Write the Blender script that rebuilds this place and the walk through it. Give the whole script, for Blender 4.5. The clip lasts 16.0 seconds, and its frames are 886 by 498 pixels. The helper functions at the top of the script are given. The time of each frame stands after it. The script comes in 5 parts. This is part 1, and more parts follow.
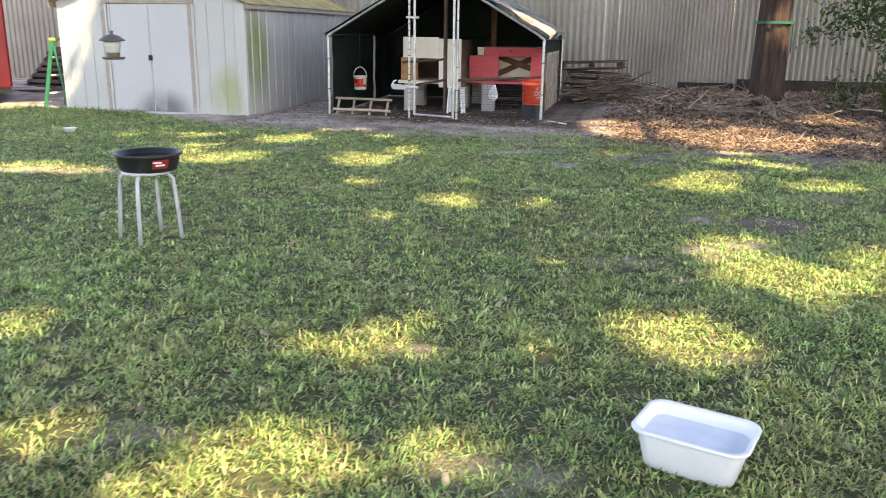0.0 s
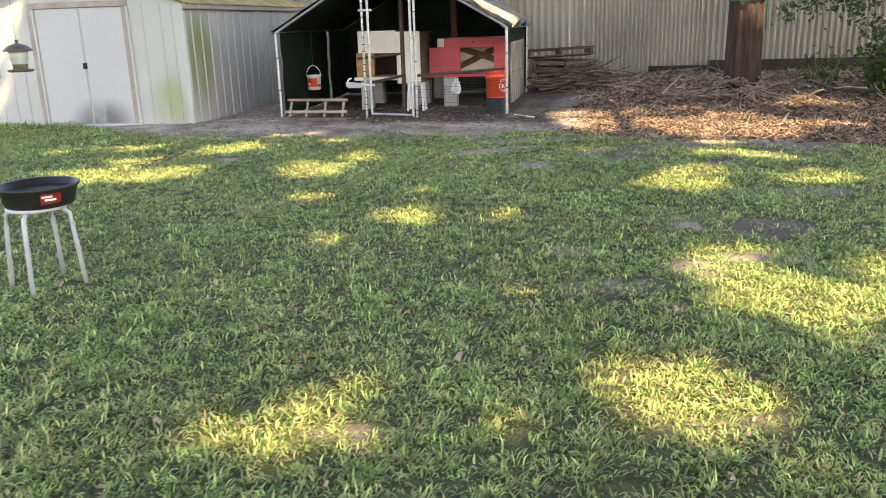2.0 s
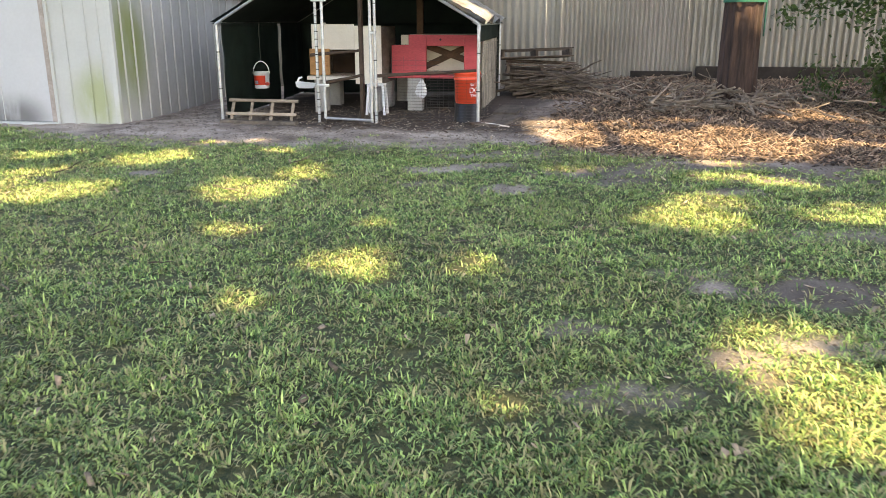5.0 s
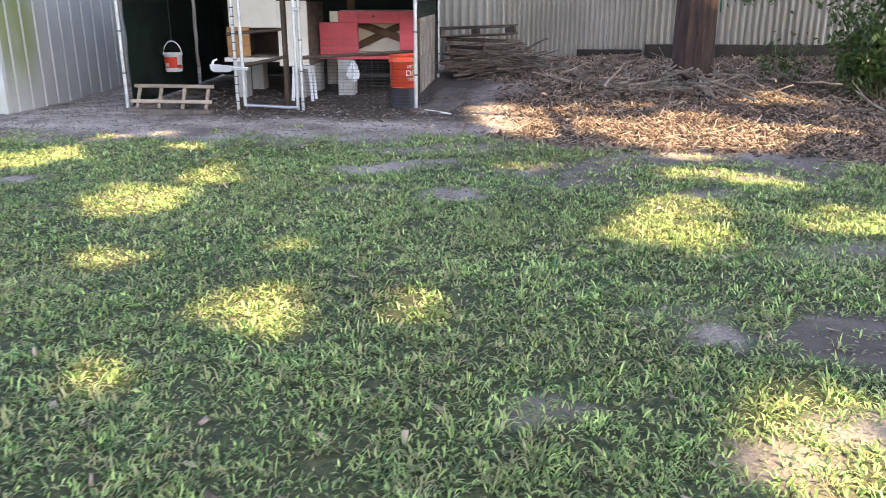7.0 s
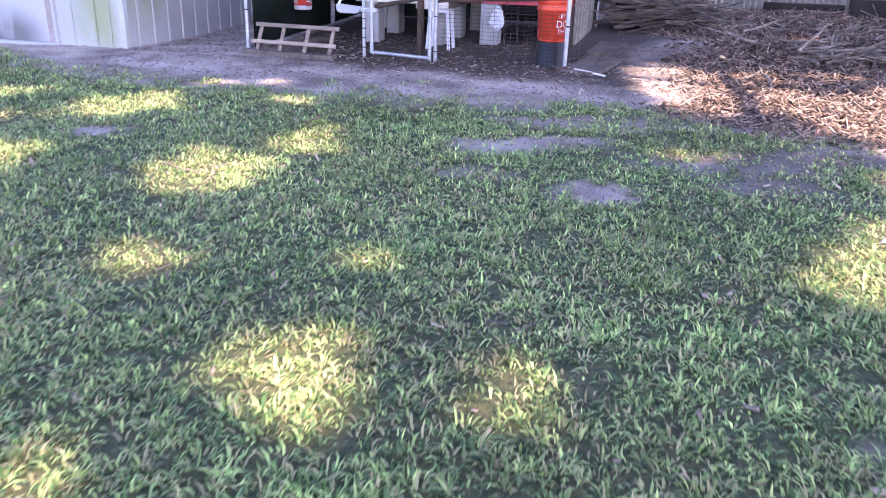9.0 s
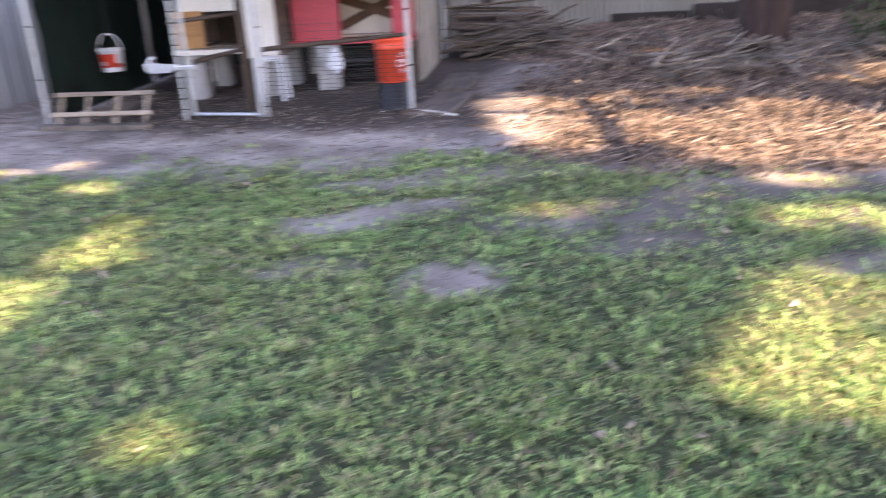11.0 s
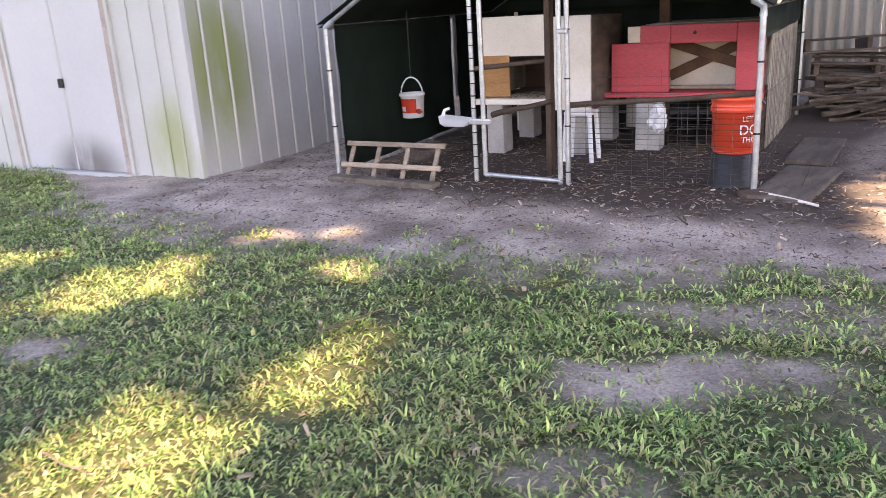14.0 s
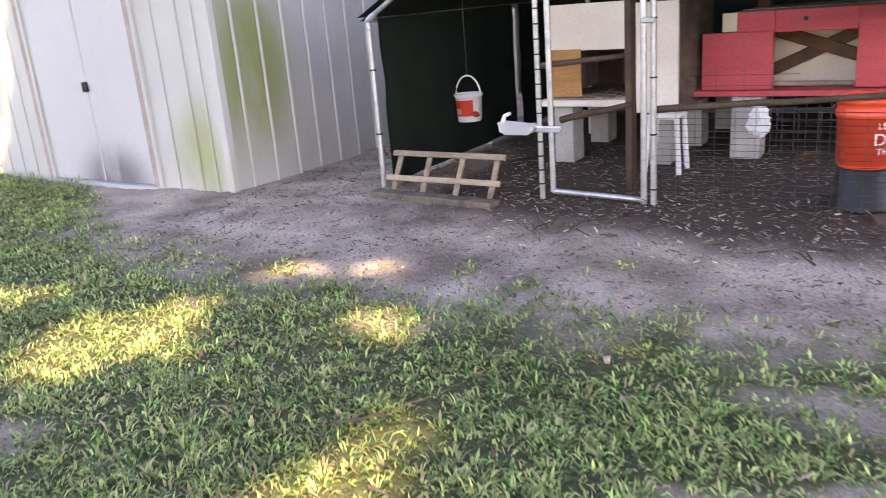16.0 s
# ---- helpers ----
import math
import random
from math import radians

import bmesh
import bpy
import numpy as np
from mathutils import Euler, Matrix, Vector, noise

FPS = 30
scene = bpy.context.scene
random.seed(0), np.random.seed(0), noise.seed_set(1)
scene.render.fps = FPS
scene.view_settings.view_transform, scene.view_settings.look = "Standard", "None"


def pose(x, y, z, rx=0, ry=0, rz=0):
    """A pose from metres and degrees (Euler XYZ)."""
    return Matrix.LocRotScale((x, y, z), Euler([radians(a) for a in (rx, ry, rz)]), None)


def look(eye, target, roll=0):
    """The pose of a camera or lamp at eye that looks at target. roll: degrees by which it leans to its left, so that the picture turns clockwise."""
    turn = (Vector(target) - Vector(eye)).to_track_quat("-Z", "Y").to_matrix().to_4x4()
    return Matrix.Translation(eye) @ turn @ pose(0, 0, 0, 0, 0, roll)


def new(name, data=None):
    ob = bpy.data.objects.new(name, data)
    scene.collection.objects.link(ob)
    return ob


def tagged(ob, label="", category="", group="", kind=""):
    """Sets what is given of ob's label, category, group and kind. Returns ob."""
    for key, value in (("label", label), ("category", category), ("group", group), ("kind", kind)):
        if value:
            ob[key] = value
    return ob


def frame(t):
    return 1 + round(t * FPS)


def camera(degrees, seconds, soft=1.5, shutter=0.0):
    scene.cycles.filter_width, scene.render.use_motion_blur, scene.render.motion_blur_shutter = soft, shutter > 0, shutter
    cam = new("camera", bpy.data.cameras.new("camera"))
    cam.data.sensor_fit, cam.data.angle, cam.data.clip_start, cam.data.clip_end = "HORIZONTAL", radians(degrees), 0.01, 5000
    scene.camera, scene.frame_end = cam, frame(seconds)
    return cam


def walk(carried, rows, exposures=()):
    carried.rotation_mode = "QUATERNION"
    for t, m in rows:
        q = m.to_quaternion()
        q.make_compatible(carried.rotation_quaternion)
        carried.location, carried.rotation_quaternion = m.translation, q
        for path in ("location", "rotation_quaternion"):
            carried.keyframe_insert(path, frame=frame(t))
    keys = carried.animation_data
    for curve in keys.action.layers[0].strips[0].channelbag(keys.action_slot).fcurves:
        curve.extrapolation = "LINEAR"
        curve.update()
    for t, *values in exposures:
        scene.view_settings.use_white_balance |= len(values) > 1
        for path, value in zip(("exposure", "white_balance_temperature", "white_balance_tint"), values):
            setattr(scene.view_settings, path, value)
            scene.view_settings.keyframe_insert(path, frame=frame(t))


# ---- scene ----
cam = camera(58.1, 16.0, soft=0.7, shutter=0.5)
PATH = [
    (0, (0.137, 0.059, 1.213), (0.07, 1.987, 0.688), 0.8),
    (0.5, (0.227, 0.221, 1.223), (0.176, 2.15, 0.697), -0.3),
    (1, (0.174, 0.424, 1.206), (0.198, 2.352, 0.676), -0.0),
    (1.5, (0.152, 0.609, 1.196), (0.195, 2.532, 0.649), -0.2),
    (2, (0.245, 0.774, 1.214), (0.235, 2.698, 0.669), -1.7),
    (2.5, (0.283, 0.932, 1.212), (0.307, 2.858, 0.674), -1.7),
    (3, (0.213, 1.175, 1.206), (0.326, 3.1, 0.676), -0.3),
    (3.5, (0.241, 1.323, 1.194), (0.3, 3.25, 0.661), -0.8),
    (4, (0.335, 1.532, 1.204), (0.394, 3.462, 0.684), -0.6),
    (4.2, (0.334, 1.621, 1.191), (0.397, 3.548, 0.66), -0.4),
    (6.3, (0.245, 2.595, 1.185), (0.412, 4.503, 0.612), 1.2),
    (6.5, (0.263, 2.679, 1.176), (0.47, 4.58, 0.59), 1.3),
    (7, (0.386, 2.874, 1.183), (0.606, 4.767, 0.575), 0.0),
    (7.5, (0.46, 3.086, 1.18), (0.688, 4.959, 0.516), -0.4),
    (8, (0.436, 3.429, 1.145), (0.737, 5.267, 0.416), 5.2),
    (8.5, (0.387, 3.625, 1.142), (0.388, 5.463, 0.353), 4.4),
    (8.7, (0.454, 3.758, 1.147), (0.363, 5.603, 0.381), 2.7),
    (10.8, (0.707, 4.715, 1.19), (0.636, 6.589, 0.493), -4.1),
    (11, (0.75, 4.776, 1.194), (0.898, 6.647, 0.504), -3.1),
    (11.5, (0.77, 5.055, 1.222), (1.157, 6.908, 0.576), 1.2),
    (12, (0.783, 5.191, 1.232), (1.016, 7.08, 0.62), 0.1),
    (12.5, (0.896, 5.409, 1.247), (0.836, 7.32, 0.661), -2.0),
    (13, (0.72, 5.605, 1.235), (0.482, 7.51, 0.674), 1.4),
    (13.5, (0.64, 5.764, 1.228), (0.167, 7.62, 0.65), 0.5),
    (14, (0.686, 6.029, 1.246), (0.102, 7.851, 0.663), -3.5),
    (14.5, (0.673, 6.214, 1.238), (0.2, 8.062, 0.635), -3.8),
    (15, (0.492, 6.46, 1.221), (0.145, 8.339, 0.63), -0.2),
    (15.5, (0.457, 6.598, 1.22), (-0.108, 8.419, 0.617), -2.6),
    (16, (0.455, 6.846, 1.227), (-0.275, 8.611, 0.634), -4.7),
]
walk(cam, [(t, look(eye, target, roll)) for t, eye, target, roll in PATH], exposures=[
    (0, 2.22, 8000, 20), (1, 2.22, 8600, 20), (4, 2.32, 8700, 16), (6.5, 2.43, 7800, 22), (7.5, 2.48, 7100, 24), (8, 2.54, 6900, 38), (8.4, 2.60, 5900, 46), (8.7, 2.60, 5900, 46), (10.8, 2.52, 7000, 32), (11.5, 2.47, 6600, 36), (12.5, 2.47, 6100, 30), (13, 2.52, 7400, 40), (14, 2.46, 7900, 32), (16, 2.48, 8000, 31)])

# ---- light ----
SUN = Vector((0.52, -0.60, 0.92)).normalized()
world = bpy.data.worlds.new("sky")
scene.world = world
world.use_nodes = True
wn = world.node_tree.nodes
sky = wn.new("ShaderNodeTexSky")
sky.sky_type = "NISHITA"
sky.sun_disc = False
sky.sun_elevation = math.asin(SUN.z)
sky.sun_rotation = math.atan2(SUN.x, SUN.y)
world.node_tree.links.new(sky.outputs[0], wn["Background"].inputs[0])
wn["Background"].inputs[1].default_value = 0.15
sun_data = bpy.data.lights.new("sun", "SUN")
sun_data.energy, sun_data.angle, sun_data.color = 3.1, radians(0.5), (1.0, 0.87, 0.58)
sun = new("sun", sun_data)
sun.matrix_world = look(SUN * 40, (0, 0, 0))


# ---- materials ----
def rgb(c):
    return (c[0], c[1], c[2], 1.0)


def mat(name, base, other=None, rough=0.8, metal=0.0, scale=8.0, fine=60.0, bump=0.3, stain=None, stain_scale=1.5,
        stain_from=0.52, stretch=(1, 1, 1), per_object=0.0, per_island=0.0, grain_amount=1.0, stain_at=None):
    """A weathered surface: two tones mixed by coarse noise, fine grain in colour and relief, optional stain."""
    m = bpy.data.materials.new(name)
    m.use_nodes = True
    n, l = m.node_tree.nodes, m.node_tree.links
    b = n["Principled BSDF"]
    b.inputs["Metallic"].default_value = metal
    co = n.new("ShaderNodeTexCoord")
    mp = n.new("ShaderNodeMapping")
    mp.inputs["Scale"].default_value = stretch
    l.new(co.outputs["Object"], mp.inputs["Vector"])
    coarse = n.new("ShaderNodeTexNoise")
    coarse.inputs["Scale"].default_value, coarse.inputs["Detail"].default_value = scale, 5
    grain = n.new("ShaderNodeTexNoise")
    grain.inputs["Scale"].default_value, grain.inputs["Detail"].default_value = fine, 4
    l.new(mp.outputs[0], coarse.inputs["Vector"])
    l.new(mp.outputs[0], grain.inputs["Vector"])
    other = other or tuple(0.72 * c for c in base)
    ramp = n.new("ShaderNodeMapRange")
    ramp.inputs["From Min"].default_value, ramp.inputs["From Max"].default_value = 0.35, 0.68
    l.new(coarse.outputs[0], ramp.inputs["Value"])
    mix = n.new("ShaderNodeMix")
    mix.data_type = "RGBA"
    mix.inputs[6].default_value, mix.inputs[7].default_value = rgb(base), rgb(other)
    l.new(ramp.outputs[0], mix.inputs[0])
    out = mix.outputs[2]
    gm = n.new("ShaderNodeMapRange")
    gm.inputs["From Min"].default_value, gm.inputs["From Max"].default_value = 0.3, 0.7
    gm.inputs["To Min"].default_value, gm.inputs["To Max"].default_value = 1 - 0.18 * grain_amount, 1 + 0.14 * grain_amount
    l.new(grain.outputs[0], gm.inputs["Value"])
    value = gm.outputs[0]
    for amount, kind in ((per_object, 0), (per_island, 1)):
        if amount:
            info = n.new("ShaderNodeNewGeometry" if kind else "ShaderNodeObjectInfo")
            r = n.new("ShaderNodeMapRange")
            r.inputs["To Min"].default_value, r.inputs["To Max"].default_value = 1 - amount, 1 + amount
            l.new(info.outputs["Random Per Island" if kind else "Random"], r.inputs["Value"])
            mul = n.new("ShaderNodeMath")
            mul.operation = "MULTIPLY"
            l.new(value, mul.inputs[0])
            l.new(r.outputs[0], mul.inputs[1])
            value = mul.outputs[0]
    hsv = n.new("ShaderNodeHueSaturation")
    l.new(out, hsv.inputs["Color"])
    l.new(value, hsv.inputs["Value"])
    out = hsv.outputs[0]
    if stain:
        sn = n.new("ShaderNodeTexNoise")
        sn.inputs["Scale"].default_value, sn.inputs["Detail"].default_value = stain_scale, 6
        mp2 = n.new("ShaderNodeMapping")
        mp2.inputs["Scale"].default_value = (1, 1, 0.35)
        l.new(co.outputs["Object"], mp2.inputs["Vector"])
        l.new(mp2.outputs[0], sn.inputs["Vector"])
        sr = n.new("ShaderNodeMapRange")
        sr.inputs["From Min"].default_value, sr.inputs["From Max"].default_value = stain_from, stain_from + 0.2
        sr.inputs["To Max"].default_value = 0.8
        l.new(sn.outputs[0], sr.inputs["Value"])
        sm = n.new("ShaderNodeMix")
        sm.data_type = "RGBA"
        amount = sr.outputs[0]
        if stain_at:       # one patch of growth or dirt: its middle and its reach along x, y, z
            mp3 = n.new("ShaderNodeMapping")
            mp3.vector_type = "TEXTURE"
            mp3.inputs["Location"].default_value, mp3.inputs["Scale"].default_value = stain_at[:3], stain_at[3:]
            l.new(co.outputs["Object"], mp3.inputs["Vector"])
            dist = n.new("ShaderNodeVectorMath")
            dist.operation = "LENGTH"
            l.new(mp3.outputs[0], dist.inputs[0])
            fade = n.new("ShaderNodeMapRange")
            fade.interpolation_type = "SMOOTHSTEP"
            fade.inputs["From Min"].default_value, fade.inputs["From Max"].default_value = 0.25, 1.0
            fade.inputs["To Min"].default_value, fade.inputs["To Max"].default_value = 1.0, 0.0
            l.new(dist.outputs["Value"], fade.inputs["Value"])
            mul = n.new("ShaderNodeMath")
            mul.operation = "MULTIPLY"
            l.new(amount, mul.inputs[0])
            l.new(fade.outputs[0], mul.inputs[1])
            amount = mul.outputs[0]
        l.new(amount, sm.inputs[0])
        l.new(out, sm.inputs[6])
        sm.inputs[7].default_value = rgb(stain)
        out = sm.outputs[2]
    l.new(out, b.inputs["Base Color"])
    rr = n.new("ShaderNodeMapRange")
    rr.inputs["To Min"].default_value, rr.inputs["To Max"].default_value = max(0.02, rough - 0.12), min(1, rough + 0.12)
    l.new(coarse.outputs[0], rr.inputs["Value"])
    l.new(rr.outputs[0], b.inputs["Roughness"])
    if bump:
        bp = n.new("ShaderNodeBump")
        bp.inputs["Strength"].default_value, bp.inputs["Distance"].default_value = bump, 0.01
        l.new(grain.outputs[0], bp.inputs["Height"])
        l.new(bp.outputs[0], b.inputs["Normal"])
    return m


def leaf_mat(name, a, b_col, glow=0.35):
    """Leaf: diffuse, with light passing through, tint by leaf."""
    m = bpy.data.materials.new(name)
    m.use_nodes = True
    n, l = m.node_tree.nodes, m.node_tree.links
    b = n["Principled BSDF"]
    b.inputs["Roughness"].default_value = 0.38
    geo = n.new("ShaderNodeNewGeometry")
    ramp = n.new("ShaderNodeMix")
    ramp.data_type = "RGBA"
    ramp.inputs[6].default_value, ramp.inputs[7].default_value = rgb(a), rgb(b_col)
    l.new(geo.outputs["Random Per Island"], ramp.inputs[0])
    l.new(ramp.outputs[2], b.inputs["Base Color"])
    tr = n.new("ShaderNodeBsdfTranslucent")
    l.new(ramp.outputs[2], tr.inputs["Color"])
    ms = n.new("ShaderNodeMixShader")
    ms.inputs[0].default_value = glow
    l.new(b.outputs[0], ms.inputs[1])
    l.new(tr.outputs[0], ms.inputs[2])
    l.new(ms.outputs[0], n["Material Output"].inputs[0])
    return m


WHITE_METAL = mat("white_painted_metal", (0.53, 0.545, 0.535), (0.46, 0.475, 0.465), 0.5, scale=1.2, fine=30, bump=0.015, stain=(0.30, 0.34, 0.15), stain_scale=3.0, stain_from=0.42, stain_at=(-1.30, -0.4, 0.30, 0.50, 1.0, 0.55), grain_amount=0.15)
SIDE_METAL = mat("algae_stained_metal", (0.45, 0.46, 0.45), (0.37, 0.38, 0.37), 0.55, scale=1.5, fine=30, bump=0.015, stain=(0.17, 0.22, 0.035), stain_scale=1.6, stain_from=0.30, stain_at=(-1.08, -0.05, 0.88, 1.0, 0.62, 0.95), grain_amount=0.2)
TRIM_PINK = mat("faded_trim", (0.42, 0.36, 0.33), (0.32, 0.27, 0.24), 0.6, bump=0.1)
ROOF_METAL = mat("mossy_roof_metal", (0.42, 0.36, 0.16), (0.25, 0.20, 0.10), 0.8, scale=3, bump=0.3)
FENCE_METAL = mat("corrugated_wall_metal", (0.38, 0.355, 0.30), (0.285, 0.26, 0.215), 0.55, scale=0.7, fine=14, bump=0.015, stain=(0.25, 0.21, 0.16), stain_scale=0.6, stain_from=0.60, grain_amount=0.2)
GALV = mat("galvanised_pipe", (0.55, 0.57, 0.58), (0.42, 0.44, 0.46), 0.42, metal=0.75, scale=20, fine=150, bump=0.1)
DARK_TARP = mat("dark_green_tarp", (0.016, 0.036, 0.026), (0.011, 0.022, 0.016), 0.75, scale=3, fine=120, bump=0.25, grain_amount=0.5)
ROOF_TARP = mat("grey_roof_tarp", (0.58, 0.57, 0.54), (0.17, 0.15, 0.12), 0.6, scale=3.5, fine=40, bump=0.3)
RED_PAINT = mat("red_painted_wood", (0.60, 0.085, 0.10), (0.50, 0.065, 0.08), 0.65, scale=4, fine=70, bump=0.25, stretch=(0.4, 1, 2.5))
CREAM_WOOD = mat("cream_painted_board", (0.78, 0.70, 0.57), (0.64, 0.56, 0.44), 0.75, scale=3, bump=0.2, grain_amount=0.3)
WHITE_WOOD = mat("white_painted_board", (0.84, 0.79, 0.71), (0.74, 0.68, 0.59), 0.7, scale=3, bump=0.2, grain_amount=0.3, stain=(0.30, 0.26, 0.20), stain_scale=1.4, stain_from=0.6)
ORANGE_PLY = mat("orange_plywood", (0.48, 0.25, 0.10), (0.36, 0.18, 0.07), 0.75, scale=4, stretch=(0.5, 1, 3), bump=0.2)
WASHED = mat("whitewashed_planks", (0.52, 0.46, 0.37), (0.20, 0.165, 0.13), 0.85, scale=5, stretch=(3, 3, 0.5), bump=0.5, per_object=0.25)
GREY_PLY = mat("weathered_plywood", (0.40, 0.34, 0.25), (0.22, 0.19, 0.15), 0.85, scale=4, stretch=(3, 3, 0.6), bump=0.4)
OLD_WOOD = mat("weathered_board", (0.36, 0.29, 0.22), (0.22, 0.17, 0.13), 0.85, scale=6, stretch=(0.6, 2, 2), bump=0.5, per_object=0.2)
DARK_WOOD = mat("dark_timber", (0.10, 0.065, 0.045), (0.055, 0.035, 0.025), 0.85, scale=6, stretch=(1, 1, 0.4), bump=0.5, per_object=0.2)
BROWN_WOOD = mat("brown_board", (0.16, 0.085, 0.045), (0.09, 0.05, 0.03), 0.8, scale=6, bump=0.4)
BARK = mat("redwood_bark", (0.085, 0.050, 0.040), (0.026, 0.017, 0.014), 0.95, scale=9, fine=45, stretch=(2.2, 2.2, 0.25), bump=1.0)
STICK = mat("dry_branch", (0.31, 0.25, 0.195), (0.13, 0.10, 0.078), 0.9, scale=10, bump=0.5, per_object=0.35)
OLD_STICK = mat("old_grey_stick", (0.17, 0.135, 0.105), (0.08, 0.06, 0.048), 0.9, scale=10, bump=0.5, per_object=0.45)
CHIP = mat("wood_chips", (0.33, 0.225, 0.16), (0.12, 0.078, 0.055), 0.9, scale=5, fine=60, bump=0.3, per_island=0.85)
DEAD_LEAF = mat("dead_leaf", (0.12, 0.075, 0.05), (0.04, 0.028, 0.02), 0.8, scale=5, bump=0.2, per_island=0.6)
SHRED = mat("wood_shreds", (0.40, 0.31, 0.23), (0.17, 0.115, 0.08), 0.9, scale=5, fine=60, bump=0.3, per_island=0.6)
LITTER = mat("dry_litter", (0.48, 0.38, 0.28), (0.24, 0.17, 0.12), 0.9, scale=5, bump=0.2, per_island=0.6)
PALE_BITS = mat("pale_leaf_bits", (0.62, 0.55, 0.46), (0.34, 0.27, 0.20), 0.8, scale=5, bump=0.2, per_island=0.5)
BARK_BITS = mat("bark_bits", (0.28, 0.225, 0.175), (0.09, 0.07, 0.055), 0.9, scale=5, bump=0.2, per_island=0.7)
DOOR_METAL = mat("white_door_metal", (0.55, 0.56, 0.58), (0.49, 0.50, 0.52), 0.45, scale=1.0, fine=30, bump=0.015, stain=(0.075, 0.07, 0.066), stain_scale=3.0, stain_from=0.26, stain_at=(-2.42, -0.4, 0.04, 0.60, 1.0, 0.40), grain_amount=0.15)
BOARD_DARK = mat("old_grey_board", (0.165, 0.135, 0.11), (0.09, 0.073, 0.06), 0.9, scale=6, stretch=(2, 0.6, 2), bump=0.5, per_object=0.2)
OLD_PALLET = mat("old_pallet_wood", (0.16, 0.12, 0.092), (0.075, 0.054, 0.042), 0.9, scale=6, stretch=(0.6, 2, 2), bump=0.5, per_object=0.35)
BLACK_WOOD = mat("creosoted_timber", (0.040, 0.030, 0.024), (0.022, 0.017, 0.014), 0.85, scale=6, bump=0.5)
CRUMB = mat("soil_crumb", (0.34, 0.28, 0.24), (0.17, 0.13, 0.11), 0.95, scale=5, bump=0.2, per_island=0.6)
CONCRETE = mat("concrete_block", (0.50, 0.49, 0.47), (0.38, 0.37, 0.36), 0.9, scale=8, fine=120, bump=0.5)
WHITE_PLASTIC = mat("white_plastic", (0.82, 0.84, 0.86), (0.76, 0.78, 0.81), 0.35, scale=3, fine=40, bump=0.02, grain_amount=0.1)
ORANGE_PLASTIC = mat("orange_plastic", (0.94, 0.105, 0.05), (0.88, 0.095, 0.045), 0.38, scale=3, bump=0.02, grain_amount=0.1)
BLACK_RUBBER = mat("black_rubber", (0.016, 0.016, 0.018), (0.024, 0.024, 0.026), 0.42, scale=6, bump=0.15, grain_amount=0.5)
STOOL_METAL = mat("grey_painted_tube", (0.55, 0.56, 0.58), (0.45, 0.46, 0.48), 0.45, scale=12, bump=0.05, grain_amount=0.2)
RED_LABEL = mat("red_label", (0.55, 0.06, 0.04), (0.5, 0.05, 0.04), 0.5, bump=0.0)
WHITE_PRINT = mat("white_print", (0.85, 0.85, 0.84), (0.8, 0.8, 0.8), 0.5, bump=0.0, grain_amount=0.1)
GREEN_PAINT = mat("green_fibreglass", (0.02, 0.20, 0.09), (0.015, 0.15, 0.07), 0.5, bump=0.05)
GREEN_STRAP = mat("green_strap", (0.01, 0.16, 0.10), (0.01, 0.11, 0.07), 0.6, bump=0.2)
RED_BODY = mat("red_trailer_paint", (0.36, 0.014, 0.018), (0.30, 0.012, 0.015), 0.4, scale=2, bump=0.05, grain_amount=0.2)
WIRE = mat("wire", (0.12, 0.12, 0.12), (0.07, 0.065, 0.06), 0.5, metal=0.6, bump=0.0)
BLACK_TIE = mat("black_plastic", (0.012, 0.012, 0.012), None, 0.5, bump=0.0)
BROWN_PLASTIC = mat("brown_feeder_plastic", (0.10, 0.085, 0.075), (0.07, 0.06, 0.05), 0.45, bump=0.05)
SEED = mat("bird_seed", (0.22, 0.16, 0.10), (0.12, 0.09, 0.06), 0.9, fine=200, bump=0.6)
LEAF = leaf_mat("broad_leaf", (0.035, 0.075, 0.02), (0.09, 0.15, 0.04))
CANOPY = leaf_mat("tree_leaf", (0.03, 0.06, 0.02), (0.06, 0.11, 0.03), 0.2)


